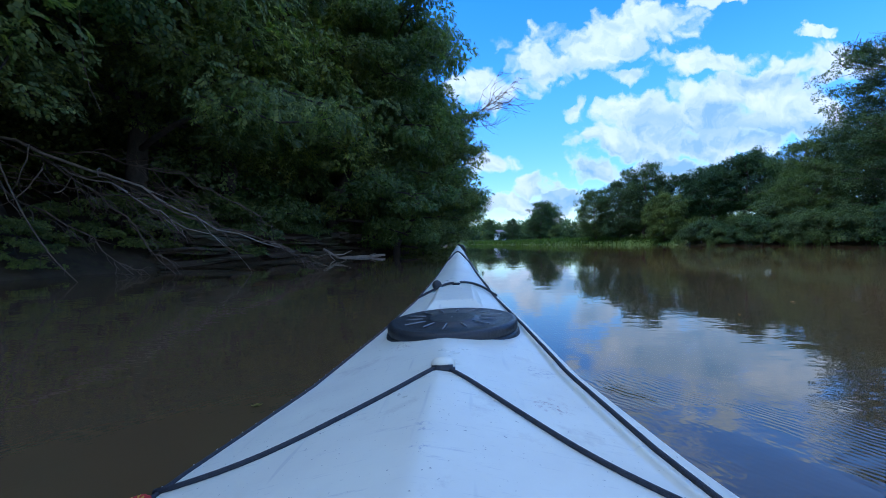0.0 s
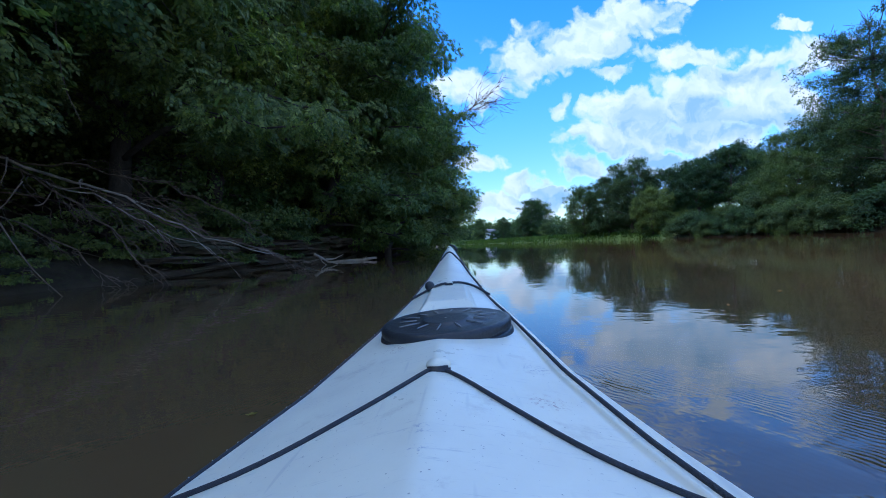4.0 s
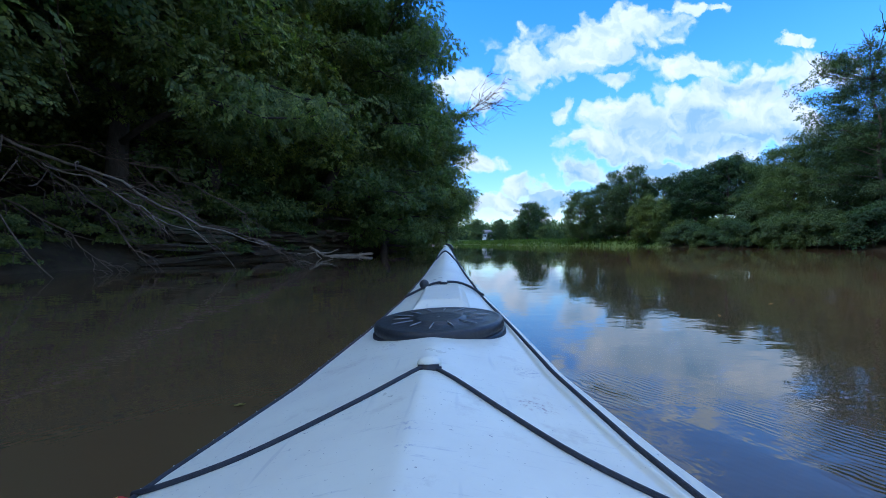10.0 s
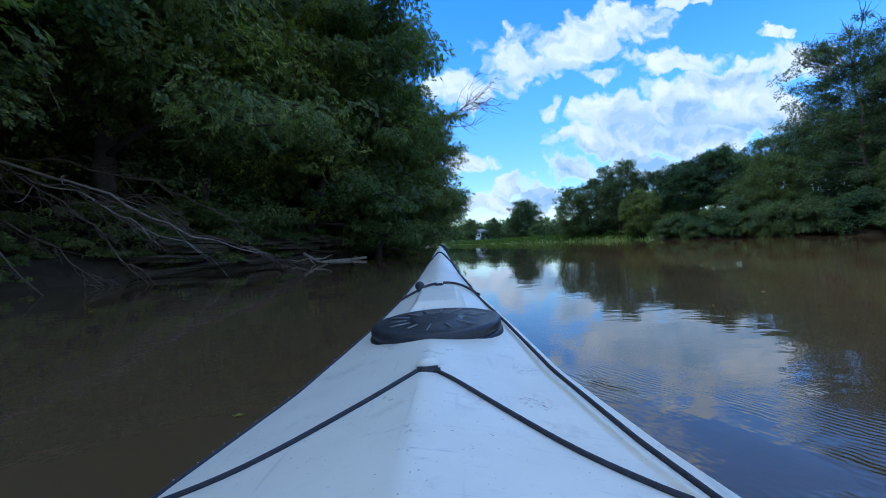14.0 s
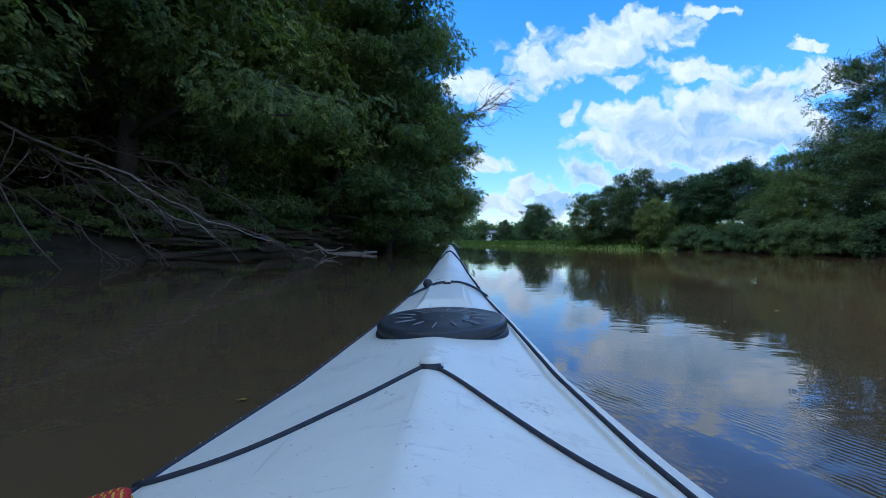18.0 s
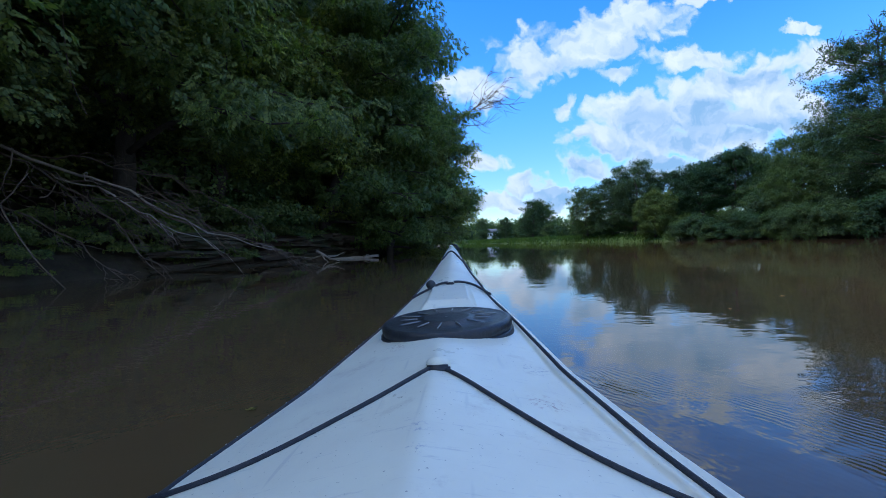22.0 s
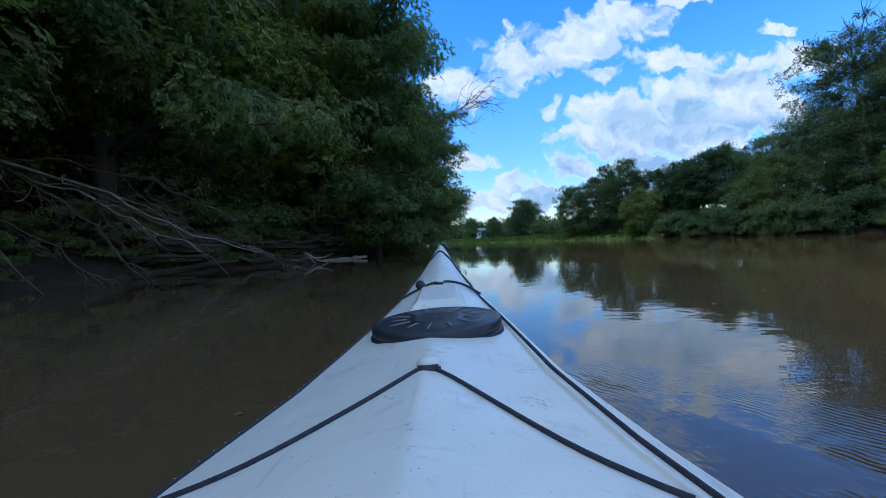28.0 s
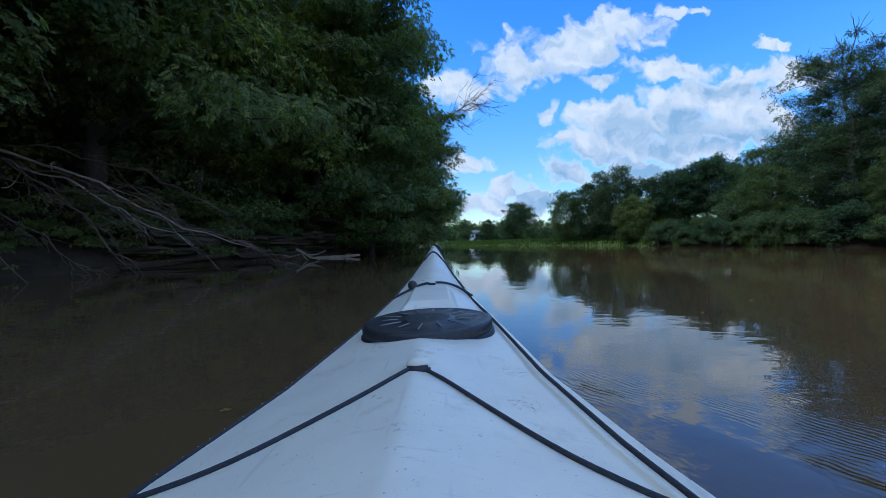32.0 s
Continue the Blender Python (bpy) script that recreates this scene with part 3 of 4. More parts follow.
def hull_paint(name, base, low):
    m, t, b = material(name, 0.32, 0, 0.5)
    haze = tex_noise(t, 5, 6)
    col = ramp(t, haze, ((0.35, low), (0.6, base)))
    streak = tex_noise(t, 30, 4, 0.7, stretch=(0.6, 5.0, 1))
    col = mixrgb(t, ramp(t, streak, ((0.60, (0, 0, 0)), (0.70, (0.3, 0.3, 0.3)))), col, (0.42, 0.43, 0.44))
    dots = tex_noise(t, 230, 2, 0.5)
    col = mixrgb(t, ramp(t, dots, ((0.70, (0, 0, 0)), (0.77, (0.6, 0.6, 0.6)))), col, (0.07, 0.07, 0.08))
    for sx, sy, size, tint in ((0.148, 0.487, 0.030, (0.36, 0.22, 0.17)), (-0.085, 0.735, 0.034, (0.40, 0.30, 0.24)), (0.0, 0.375, 0.014, (0.46, 0.48, 0.52)), (0.0, 0.335, 0.013, (0.46, 0.48, 0.52)), (0.16, 0.62, 0.03, (0.40, 0.40, 0.42))):
        c = t.nodes.new("ShaderNodeTexCoord")
        mp = t.nodes.new("ShaderNodeMapping")
        mp.inputs["Location"].default_value = (-sx / size, -sy / size, 0)
        mp.inputs["Scale"].default_value = (1 / size, 1 / size, 0)
        link(t, c.outputs["Object"], mp.inputs[0])
        gr = t.nodes.new("ShaderNodeTexGradient")
        gr.gradient_type = "SPHERICAL"
        link(t, mp.outputs[0], gr.inputs[0])
        flake = ramp(t, tex_noise(t, 140, 4, 0.7), ((0.53, (0, 0, 0)), (0.62, (1, 1, 1))))
        spot = mixrgb(t, 1.0, ramp(t, gr.outputs["Fac"], ((0.0, (0, 0, 0)), (0.6, (0.75, 0.75, 0.75)))), flake, "MULTIPLY")
        col = mixrgb(t, spot, col, tint)
    grime = tex_noise(t, 11, 7, 0.7)
    col = mixrgb(t, ramp(t, grime, ((0.58, (0, 0, 0)), (0.76, (0.5, 0.5, 0.5)))), col, (0.42, 0.36, 0.30))
    for turn, sc in ((0.6, 55), (-0.35, 70)):
        c = t.nodes.new("ShaderNodeTexCoord")
        mp = t.nodes.new("ShaderNodeMapping")
        mp.inputs["Rotation"].default_value = (0, 0, turn)
        mp.inputs["Scale"].default_value = (1.0, 0.10, 1.0)
        link(t, c.outputs["Object"], mp.inputs[0])
        n = t.nodes.new("ShaderNodeTexNoise")
        n.inputs["Scale"].default_value, n.inputs["Detail"].default_value = sc, 1.0
        link(t, mp.outputs[0], n.inputs["Vector"])
        col = mixrgb(t, ramp(t, n.outputs["Fac"], ((0.69, (0, 0, 0)), (0.77, (0.2, 0.2, 0.2)))), col, (0.34, 0.36, 0.40))
    link(t, col, b.inputs["Base Color"])
    rr = ramp(t, haze, ((0.3, (0.42,) * 3), (0.7, (0.26,) * 3)))
    link(t, rr, b.inputs["Roughness"])
    bump(t, b, tex_noise(t, 60, 3), 0.25, 0.001)
    return m


DECK_WHITE = hull_paint("white_gelcoat", (0.89, 0.885, 0.745), (0.81, 0.80, 0.68))
RUBBER = noisy("black_rubber", (0.020, 0.022, 0.026), (0.046, 0.050, 0.057), 14, 0.36, 0.002, spec=0.4)
# same black rubber, lightened so the rays carry their highlights in the colour
RAY_SHEEN = noisy("ray_sheen_rubber", (0.20, 0.21, 0.225), (0.32, 0.335, 0.35), 60, 0.45, 0.001, spec=0.4)
CORD = noisy("black_cord", (0.024, 0.027, 0.034), (0.065, 0.070, 0.085), 120, 0.6, 0.002)
GLINT = noisy("pale_stitch", (0.5, 0.5, 0.5), (0.8, 0.8, 0.8), 40, 0.3, 0.001)


def build_kayak():
    root = empty("kayak", label="long white sea kayak with black hatch afloat on brown water", category="kayak")
    ds = np.concatenate([np.linspace(-2.7, -0.3, 20), np.linspace(-0.2, 2.42, 110)])
    # deck
    ks = np.concatenate([np.linspace(-1, -0.06, 15), np.linspace(-0.04, 0.04, 5), np.linspace(0.06, 0.74, 11), np.linspace(0.76, 1, 22)])
    v = np.array([[(k * half(d, k), d, deck_z(k * half(d, k), d)) for k in ks] for d in ds])
    n = len(ks)
    i = (np.arange(len(ds) - 1)[:, None] * n + np.arange(n - 1)[None]).ravel()
    part("deck", mesh_from("deck", v, np.stack([i, i + 1, i + n + 1, i + n], -1), DECK_WHITE, True), None, root, "scuffed white gelcoat deck with a centre ridge")
    # hull
    rows = []
    for d in ds:
        g, k = np.interp(d, D_AT, GUNW), np.interp(d, D_AT, KEEL)
        sides = []
        for sgn in (1, -1):
            w = half(d, sgn)
            sides.append([(sgn * x, d, z) for x, z in ((w, g), (w + 0.007 * min(1, w * 12), g - 0.012), (w * 0.96, g * 0.7 + k * 0.3), (w * 0.72, g * 0.25 + k * 0.75), (w * 0.3, k + 0.01), (0, k))])
        rows.append(sides[0] + sides[1][-2::-1])
    v = np.array(rows)
    n = v.shape[1]
    i = (np.arange(len(ds) - 1)[:, None] * n + np.arange(n - 1)[None]).ravel()
    part("hull", mesh_from("hull", v, np.stack([i, i + n, i + n + 1, i + 1], -1), DECK_WHITE, True), None, root, "glossy white lower hull")
    # black seam along each gunwale
    for sgn, inset, thick in ((-1, 0.0, 0.0026), (1, 1.0, 0.0036)):
        dd = np.linspace(0.1, 2.36, 60)
        x = sgn * (half(dd, sgn) - inset * np.interp(dd, (0.1, 0.4, 0.65, 1.0, 2.4), (0.036, 0.027, 0.016, 0.014, 0.003)))
        p = np.stack([x, dd, deck_z(x, dd) + 0.0015], -1)
        v, f = tube(p, [thick, thick, thick * 0.95, thick * 0.8], 8)
        part("gunwale_seam", mesh_from("gunwale_seam", v, f, CORD, True), None, root, "black rubber seam strip")
    bead = None
    for j in range(52):
        d = 0.30 + j * 0.0275 + 0.011 * math.sin(j * 5.3)
        x = -float(np.interp(d, D_AT, HALF)) - 0.0015
        if bead is None:
            bm = bmesh.new()
            bmesh.ops.create_icosphere(bm, subdivisions=1, radius=0.0010)
            ob = part("stitch", bm, GLINT, root)
            bead = ob.data
        else:
            ob = part("stitch", bead, None, root)
        ob.location = (x, d, float(deck_z(x, d)) + 0.0035)
    # hatch
    hx, hd, ha, hb, hz = 0.010, 0.884, 0.145, 0.148, 0.3235

    def lathe(profile, sides=64):
        vv = [(hx + ha * r * math.cos(2 * math.pi * s / sides), hd + hb * r * math.sin(2 * math.pi * s / sides), z) for r, z in profile for s in range(sides)]
        ff = [(a * sides + s, a * sides + (s + 1) % sides, (a + 1) * sides + (s + 1) % sides, (a + 1) * sides + s) for a in range(len(profile) - 1) for s in range(sides)]
        return vv, ff

    vv, ff = lathe(((1.07, hz - 0.06), (1.04, hz - 0.022), (0.99, hz - 0.016), (0.97, hz - 0.030)))
    part("hatch_rim", mesh_from("hatch_rim", vv, ff, RUBBER, True), None, root, "black rubber hatch coaming")
    vv, ff = lathe(((1.0, hz - 0.020), (1.02, hz - 0.012), (1.02, hz - 0.003), (0.995, hz + 0.002), (0.95, hz + 0.004), (0.93, hz + 0.003), (0.40, hz + 0.005),
                    (0.385, hz + 0.0068), (0.355, hz + 0.0072), (0.33, hz + 0.0070), (0.02, hz + 0.0074)))
    cover = part("hatch_cover", mesh_from("hatch_cover", vv, ff, RUBBER, True), None, root, "black rubber hatch cover with raised rays")
    for j in range(14):
        a = 2 * math.pi * j / 14 + 0.10
        r0, r1 = 0.46, (0.80, 0.72)[j % 2]
        p = [(hx + ha * r * math.cos(a), hd + hb * r * math.sin(a), hz + 0.0072 - 0.0022 * (r - 0.4)) for r in (r0, (r0 + r1) / 2, r1)]
        v, f = tube(p, [0.0014, 0.0019, 0.0014], 6)
        part("ray", mesh_from("ray", v, f, RAY_SHEEN, True), None, cover, "raised rubber ray with its highlight painted in grey")
    # raised panel before the hatch
    bm = bmesh.new()
    lo = [bm.verts.new((x, d, float(deck_z(x, d)) - 0.004)) for x, d in ((-0.078, 1.03), (0.094, 1.03), (0.083, 1.33), (-0.066, 1.33))]
    hi = [bm.verts.new(q) for q in ((-0.050, 1.08, 0.342), (0.068, 1.08, 0.342), (0.062, 1.29, 0.357), (-0.046, 1.29, 0.357))]
    bm.faces.new(hi)
    for a in range(4):
        bm.faces.new((lo[a], lo[(a + 1) % 4], hi[(a + 1) % 4], hi[a]))
    bmesh.ops.bevel(bm, geom=list(bm.edges), offset=0.003, segments=1, affect="EDGES")
    pn = part("raised_panel", bm, DECK_WHITE, root, "white raised deck panel with bevelled sides")
    pn.data.polygons.foreach_set("use_smooth", np.zeros(len(pn.data.polygons), dtype=bool))

    def fitting(d, size, lift, name="deck_fitting"):
        z = float(deck_z(0.008, d)) + lift
        bm2 = bmesh.new()
        bmesh.ops.create_uvsphere(bm2, u_segments=20, v_segments=10, radius=1.0)
        bmesh.ops.scale(bm2, vec=(size, size * 0.8, size * 0.60), verts=bm2.verts)
        bmesh.ops.translate(bm2, vec=(0.008, d, z), verts=bm2.verts)
        ob2 = part(name, bm2, DECK_WHITE, root, "rounded white deck fitting")
        bm3 = bmesh.new()
        bmesh.ops.create_cube(bm3, size=1.0)
        bmesh.ops.scale(bm3, vec=(size * 2.0, size * 0.6, size * 0.70), verts=bm3.verts)
        bmesh.ops.bevel(bm3, geom=list(bm3.edges), offset=size * 0.18, segments=2, affect="EDGES")
        bmesh.ops.translate(bm3, vec=(0.008, d - size * 0.78, z - size * 0.22), verts=bm3.verts)
        part("socket", bm3, RUBBER, ob2, "black cord slot")

    fitting(0.565, 0.0185, 0.004)
    fitting(1.40, 0.014, 0.005)

    def cord(name, pts, radius, label, lift=0.0):
        pts = np.array(pts, float)
        s = np.concatenate([[0], np.cumsum(np.linalg.norm(np.diff(pts, axis=0), axis=1))])
        q = np.linspace(0, s[-1], max(12, int(s[-1] / 0.02)))
        x, d = np.interp(q, s, pts[:, 0]), np.interp(q, s, pts[:, 1])
        for _ in range(3):
            x[1:-1], d[1:-1] = (x[:-2] + 2 * x[1:-1] + x[2:]) / 4, (d[:-2] + 2 * d[1:-1] + d[2:]) / 4
        p = np.stack([x, d, deck_z(x, d) + radius * 0.75 + lift], -1)
        v2, f2 = tube(p, [radius], 8)
        return part(name, mesh_from(name, v2, f2, CORD, True), None, root, label)

    cord("deck_line", ((0.0, 0.554), (-0.059, 0.484), (-0.108, 0.442), (-0.148, 0.408), (-0.186, 0.386), (-0.232, 0.377), (-0.282, 0.375)), 0.0030, "black deck line")
    cord("deck_line", ((0.014, 0.554), (0.029, 0.545), (0.076, 0.477), (0.107, 0.435), (0.132, 0.404), (0.153, 0.376), (0.179, 0.352), (0.198, 0.339), (0.235, 0.314)), 0.0030, "black deck line")
    cord("bungee", ((-0.122, 1.31), (-0.062, 1.36), (-0.03, 1.40), (0.005, 1.395)), 0.0042, "black elastic cord", 0.003)
    cord("bungee", ((0.005, 1.395), (0.05, 1.43), (0.088, 1.415), (0.118, 1.36), (0.142, 1.28)), 0.0042, "black elastic cord", 0.003)
    cord("bow_line", ((-0.045, 2.07), (-0.02, 2.16), (0, 2.20), (0.02, 2.16), (0.045, 2.07)), 0.0045, "black bow line")
    cord("bow_line", ((0.02, 2.16), (0.062, 1.98), (0.094, 1.70), (0.124, 1.42)), 0.0038, "black bow line")
    bm = bmesh.new()
    bmesh.ops.create_icosphere(bm, subdivisions=3, radius=0.017)
    bmesh.ops.translate(bm, vec=(-0.060, 1.362, float(deck_z(0.060, 1.362)) + 0.016), verts=bm.verts)
    part("cord_ball", bm, RUBBER, root, "round black cord ball")
    v, f = tube([(0.004, 2.34, 0.492), (0.032, 2.335, 0.480), (0.045, 2.32, 0.455)], [0.006, 0.008, 0.008], 8)
    part("carry_toggle", mesh_from("carry_toggle", v, f, RUBBER, True), None, root, "black carry toggle")
    bm = bmesh.new()
    bmesh.ops.create_uvsphere(bm, u_segments=20, v_segments=12, radius=1.0)
    bmesh.ops.scale(bm, vec=(0.012, 0.05, 0.010), verts=bm.verts)
    bmesh.ops.translate(bm, vec=(0, 2.385, 0.477), verts=bm.verts)
    part("bow_cap", bm, DECK_WHITE, root, "white rounded bow tip")
    return root


KAYAK_POSE = pose(0, 0, EYE[2], 0, -1.05, 0) @ pose(0, 0, -EYE[2]) @ pose(-0.038, 0, 0, 0, 0, -2.7) @ pose(0, 0, 0, 0, -1.7, 0)
kayak = build_kayak()
kayak.matrix_world = KAYAK_POSE


def build_rope():
    """A doubled rope of twisted red and yellow strands, tied at the gunwale and trailing along the side."""
    red = noisy("red_yarn", (0.42, 0.02, 0.025), (0.68, 0.06, 0.05), 90, 0.85, 0.002)
    yellow = noisy("yellow_yarn", (0.60, 0.36, 0.03), (0.80, 0.52, 0.06), 90, 0.85, 0.002)
    root = empty("rope", label="braided red and yellow rope tied to the kayak's edge", category="rope")
    for a, m, e in (((-0.272, 0.352, 0.268), (-0.328, 0.316, 0.270), (-0.45, 0.222, 0.214)), ((-0.258, 0.341, 0.274), (-0.313, 0.295, 0.276), (-0.42, 0.190, 0.238))):
        s = np.linspace(0, 1, 260)[:, None]
        mid = np.array(a) * (1 - s) ** 2 + 2 * np.array(m) * s * (1 - s) + np.array(e) * s ** 2
        way = np.array(e) - np.array(a)
        way = way / np.linalg.norm(way)
        u = np.cross(way, (0, 0, 1.0))
        u /= np.linalg.norm(u)
        w = np.cross(u, way)
        for k in range(3):
            ph = s * 2 * math.pi * 25 + k * 2 * math.pi / 3
            p = mid + 0.0034 * (np.cos(ph) * u + np.sin(ph) * w)
            v, f = tube(p, [0.0031], 7)
            part("strand", mesh_from("strand", v, f, yellow if k == 2 else red, True), None, root, "yellow strand" if k == 2 else "red strand")
    return root


build_rope().matrix_world = KAYAK_POSE
# ---- trees of the wooded bank ----
def bury(ob, x, y, turn=0.0, size=1.0, sink=0.0):
    ob.matrix_basis = pose(x, y, float(ground_height(x, y)) - sink, 0, 0, turn) @ Matrix.Scale(size, 4)
    return ob


def place_copy(ob, x, y, turn=0.0, size=1.0):
    c = copy_thing(ob, Matrix.Identity(4))
    return bury(c, x, y, turn, size)


WOOD = "trees on the wooded bank"
ash = make_tree("ash_tree", 3, 15.5, 4.6, ASH, LEAF_ASH, "tall ash tree with drooping dark green sprays over the water", group=WOOD,
                lean=(1.2, 0), first=0.17, limbs=28, pads=8, sprays=112, toward=(1, 0), bias=0.55, skirt=0.15, top=0.35, flat_z=0.5, droop=0.3, pad_size=(0.55, 1.15), face=(1.0, -0.3, 0))
maple = make_tree("maple_tree", 7, 14.0, 4.2, MAPLE, LEAF_MAPLE, "dense silver maple with dark green layered leaves on the muddy bank", group=WOOD,
                  lean=(0.9, 0.4), first=0.16, limbs=28, pads=8, sprays=170, toward=(1, -0.2), bias=0.5, skirt=0.1, top=0.35, flat_z=0.5, droop=0.35, pad_size=(0.55, 1.1), face=(1.0, -0.3, 0))
walnut = make_tree("walnut_tree", 12, 12.5, 5.0, WALNUT, LEAF_WALNUT, "walnut tree leaning over the river with long drooping leaves", group=WOOD,
                   lean=(2.2, 0.2), first=0.18, limbs=26, pads=8, sprays=92, toward=(1, 0.1), bias=0.7, skirt=0.2, top=0.3, flat_z=0.5, droop=0.4, pad_size=(0.55, 1.1), face=(0.9, -0.3, 0))
overhang = make_tree("walnut_tree", 52, 9.5, 4.4, ASH * 1.1, LEAF_WALNUT, "leaning walnut whose leafy limbs hang low over the water", group=WOOD,
                     lean=(2.8, -0.4), first=0.12, limbs=26, pads=8, sprays=120, toward=(1, 0), bias=0.7, skirt=0.42, top=0.5, pad_size=(0.5, 0.95), flat_z=0.5, face=(0.6, -0.3, 0))
rear = make_tree("hillside_tree", 15, 17.5, 4.6, FINE, LEAF_MAPLE, "tall broadleaf tree on the wooded slope behind the bank", group=WOOD,
                 first=0.05, limbs=26, pads=5, sprays=110, top=0.4, pad_size=(0.9, 1.6))
shrub = make_tree("bank_shrub", 21, 2.6, 1.7, ASH, LEAF_ASH, "low leafy shrub hanging over the muddy bank", "shrub", group="shrubs on the wooded bank",
                  first=0.1, limbs=10, pads=3, sprays=66, trunk=0.04, toward=(1, 0), bias=0.5, skirt=0.5, pad_size=(0.4, 0.7), face=(0.9, -0.4, 0))
rng = np.random.default_rng(5)
FRONT = ((2.5, 0), (5.6, 1), (8.6, 2), (11.6, 0), (14.8, 1), (18.2, 1), (21.8, 1), (26, 1), (31, 1), (37, 1), (45, 1), (55, 1))
used = set()
for y, kind in FRONT:
    model = (ash, maple, walnut)[kind]
    x = float(left_bank(y)) - rng.uniform(0.9, 1.9) + (0.85 if y > 24 else -0.9 if y > 14 else 0.0)
    turn, size = rng.uniform(-35, 35), rng.uniform(0.88, 1.08)
    if kind in used:
        place_copy(model, x, y, turn, size)
    else:
        used.add(kind)
        bury(model, x, y, turn, size)
place_copy(maple, -7.5, 9.8, 60, 0.82)
place_copy(ash, -8.1, 7.0, -35, 0.78)
bury(overhang, -4.75, 15.8)
place_copy(overhang, -2.6, 19.5, 12, 0.78)
leaning = make_tree("bank_shrub", 71, 3.5, 3.0, WALNUT, LEAF_WALNUT, "leaning shrub whose long leaves hang low over the water", "shrub", group="shrubs on the wooded bank",
                    lean=(4.3, -0.2), first=0.22, limbs=20, pads=4, sprays=60, trunk=0.07, toward=(1, 0), bias=0.9, skirt=0.25, pad_size=(0.4, 0.75), face=(0.5, -0.3, 0))
bury(leaning, -3.1, 23.0)
place_copy(leaning, -2.7, 28.5, 15, 1.05)
# trees up to y = 1 are out of view, added for shade and reflections
first_rear = True
for y, inl in ((-16, 2), (-11, 2), (0, 1.5), (66, 1), (80, 1), (97, 1), (118, 1)):
    if first_rear:
        bury(rear, float(left_bank(y)) - inl, y)
        first_rear = False
    else:
        place_copy(rear, float(left_bank(y)) - inl, y, rng.uniform(0, 360), rng.uniform(0.85, 1.0))
for y in (-9, 1, 6, 10, 14, 19, 24, 30, 37, 46, 58, 74, 95):
    x = float(left_bank(y)) - rng.uniform(4.0, 6.0)
    place_copy(rear, x, y, rng.uniform(0, 360), rng.uniform(0.85, 1.1) * (0.7 if y < 17 else 1.0))
for y, inl in ((4, 11.5), (15, 10), (26, 11), (44, 12)):
    place_copy(rear, float(left_bank(y)) - inl, y, rng.uniform(0, 360), rng.uniform(0.9, 1.1))
first_shrub = True
for y in (17.6, 19.5, 23, 27, 31, 36, 42, 49, 58):
    x = float(left_bank(y)) - rng.uniform(0.3, 1.0)
    if first_shrub:
        bury(shrub, x, y, 0)
        first_shrub = False
    else:
        place_copy(shrub, x, y, rng.uniform(-50, 50), rng.uniform(0.6, 1.15))

r_low = np.random.default_rng(33)
for y in np.arange(2.5, 12.5, 0.9):
    place_copy(shrub, float(left_bank(y)) - r_low.uniform(0.1, 0.9), float(y), r_low.uniform(-60, 60), r_low.uniform(0.28, 0.55))

thicket = make_tree("hillside_shrub", 23, 2.6, 1.7, FAR, LEAF_MAPLE, "dense dark shrub on the shaded wooded slope", "shrub", group="shrubs on the wooded slope",
                    first=0.05, limbs=10, pads=3, sprays=30, trunk=0.04, pad_size=(0.5, 0.8), flat_z=0.7)
bury(thicket, float(left_bank(36)) - 3.0, 36)
near_thicket = make_tree("hillside_shrub", 24, 2.6, 1.7, MAPLE * 0.75, LEAF_MAPLE, "dense dark shrub on the shaded wooded slope", "shrub", group="shrubs on the wooded slope",
                         first=0.05, limbs=10, pads=4, sprays=140, trunk=0.04, pad_size=(0.5, 0.8), flat_z=0.6, face=(0.7, -0.4, 0))
bury(near_thicket, float(left_bank(22)) - 3.0, 22)
for y, size in ((8.9, 0.42), (10.1, 0.5), (11.4, 0.38), (12.6, 0.5), (13.9, 0.45), (15.2, 0.5)):
    place_copy(shrub, float(left_bank(y)) - 0.75, y, 25 * y, size)
r_slope = np.random.default_rng(90)
for y in np.arange(-2, 34, 1.9):
    for inl in (2.6, 4.6, 7.5):
        yy = float(y) + r_slope.uniform(-0.8, 0.8)
        place_copy(near_thicket if yy < 22 else thicket, float(left_bank(yy)) - inl + r_slope.uniform(-0.8, 0.8), yy, r_slope.uniform(0, 360), r_slope.uniform(1.1, 1.9))

# ---- far bank ----
FARB = "trees on the far bank"
oak = make_tree("bank_tree", 31, 13.0, 5.0, FINE, LEAF_FAR, "broad green tree standing on the grassy far bank", group=FARB, first=0.03, limbs=24, pads=6, sprays=66, fill=230, pad_size=(0.5, 0.95), top=0.3, flat_z=1.0)
elm = make_tree("bank_tree", 37, 12.0, 4.6, FINE, LEAF_FAR, "rounded green tree standing on the far bank", group=FARB, first=0.03, limbs=24, pads=6, sprays=66, fill=230, pad_size=(0.5, 0.95), top=0.45, flat_z=1.0)
willow = make_tree("willow_tree", 41, 8.2, 3.6, FINE, LEAF_WILLOW, "light green willow at the water's edge", group=FARB, first=0.03, limbs=20, pads=5, sprays=60, fill=170, pad_size=(0.4, 0.75), top=0.4, flat_z=1.0)
grove = make_tree("bank_tree", 43, 12.0, 4.3, FINE, LEAF_FAR, "slender-trunked green tree in a row on the far bank", group=FARB, first=0.26, limbs=22, pads=6, sprays=60, fill=170, pad_size=(0.5, 0.9), top=0.4, flat_z=0.9, bole=0.24)
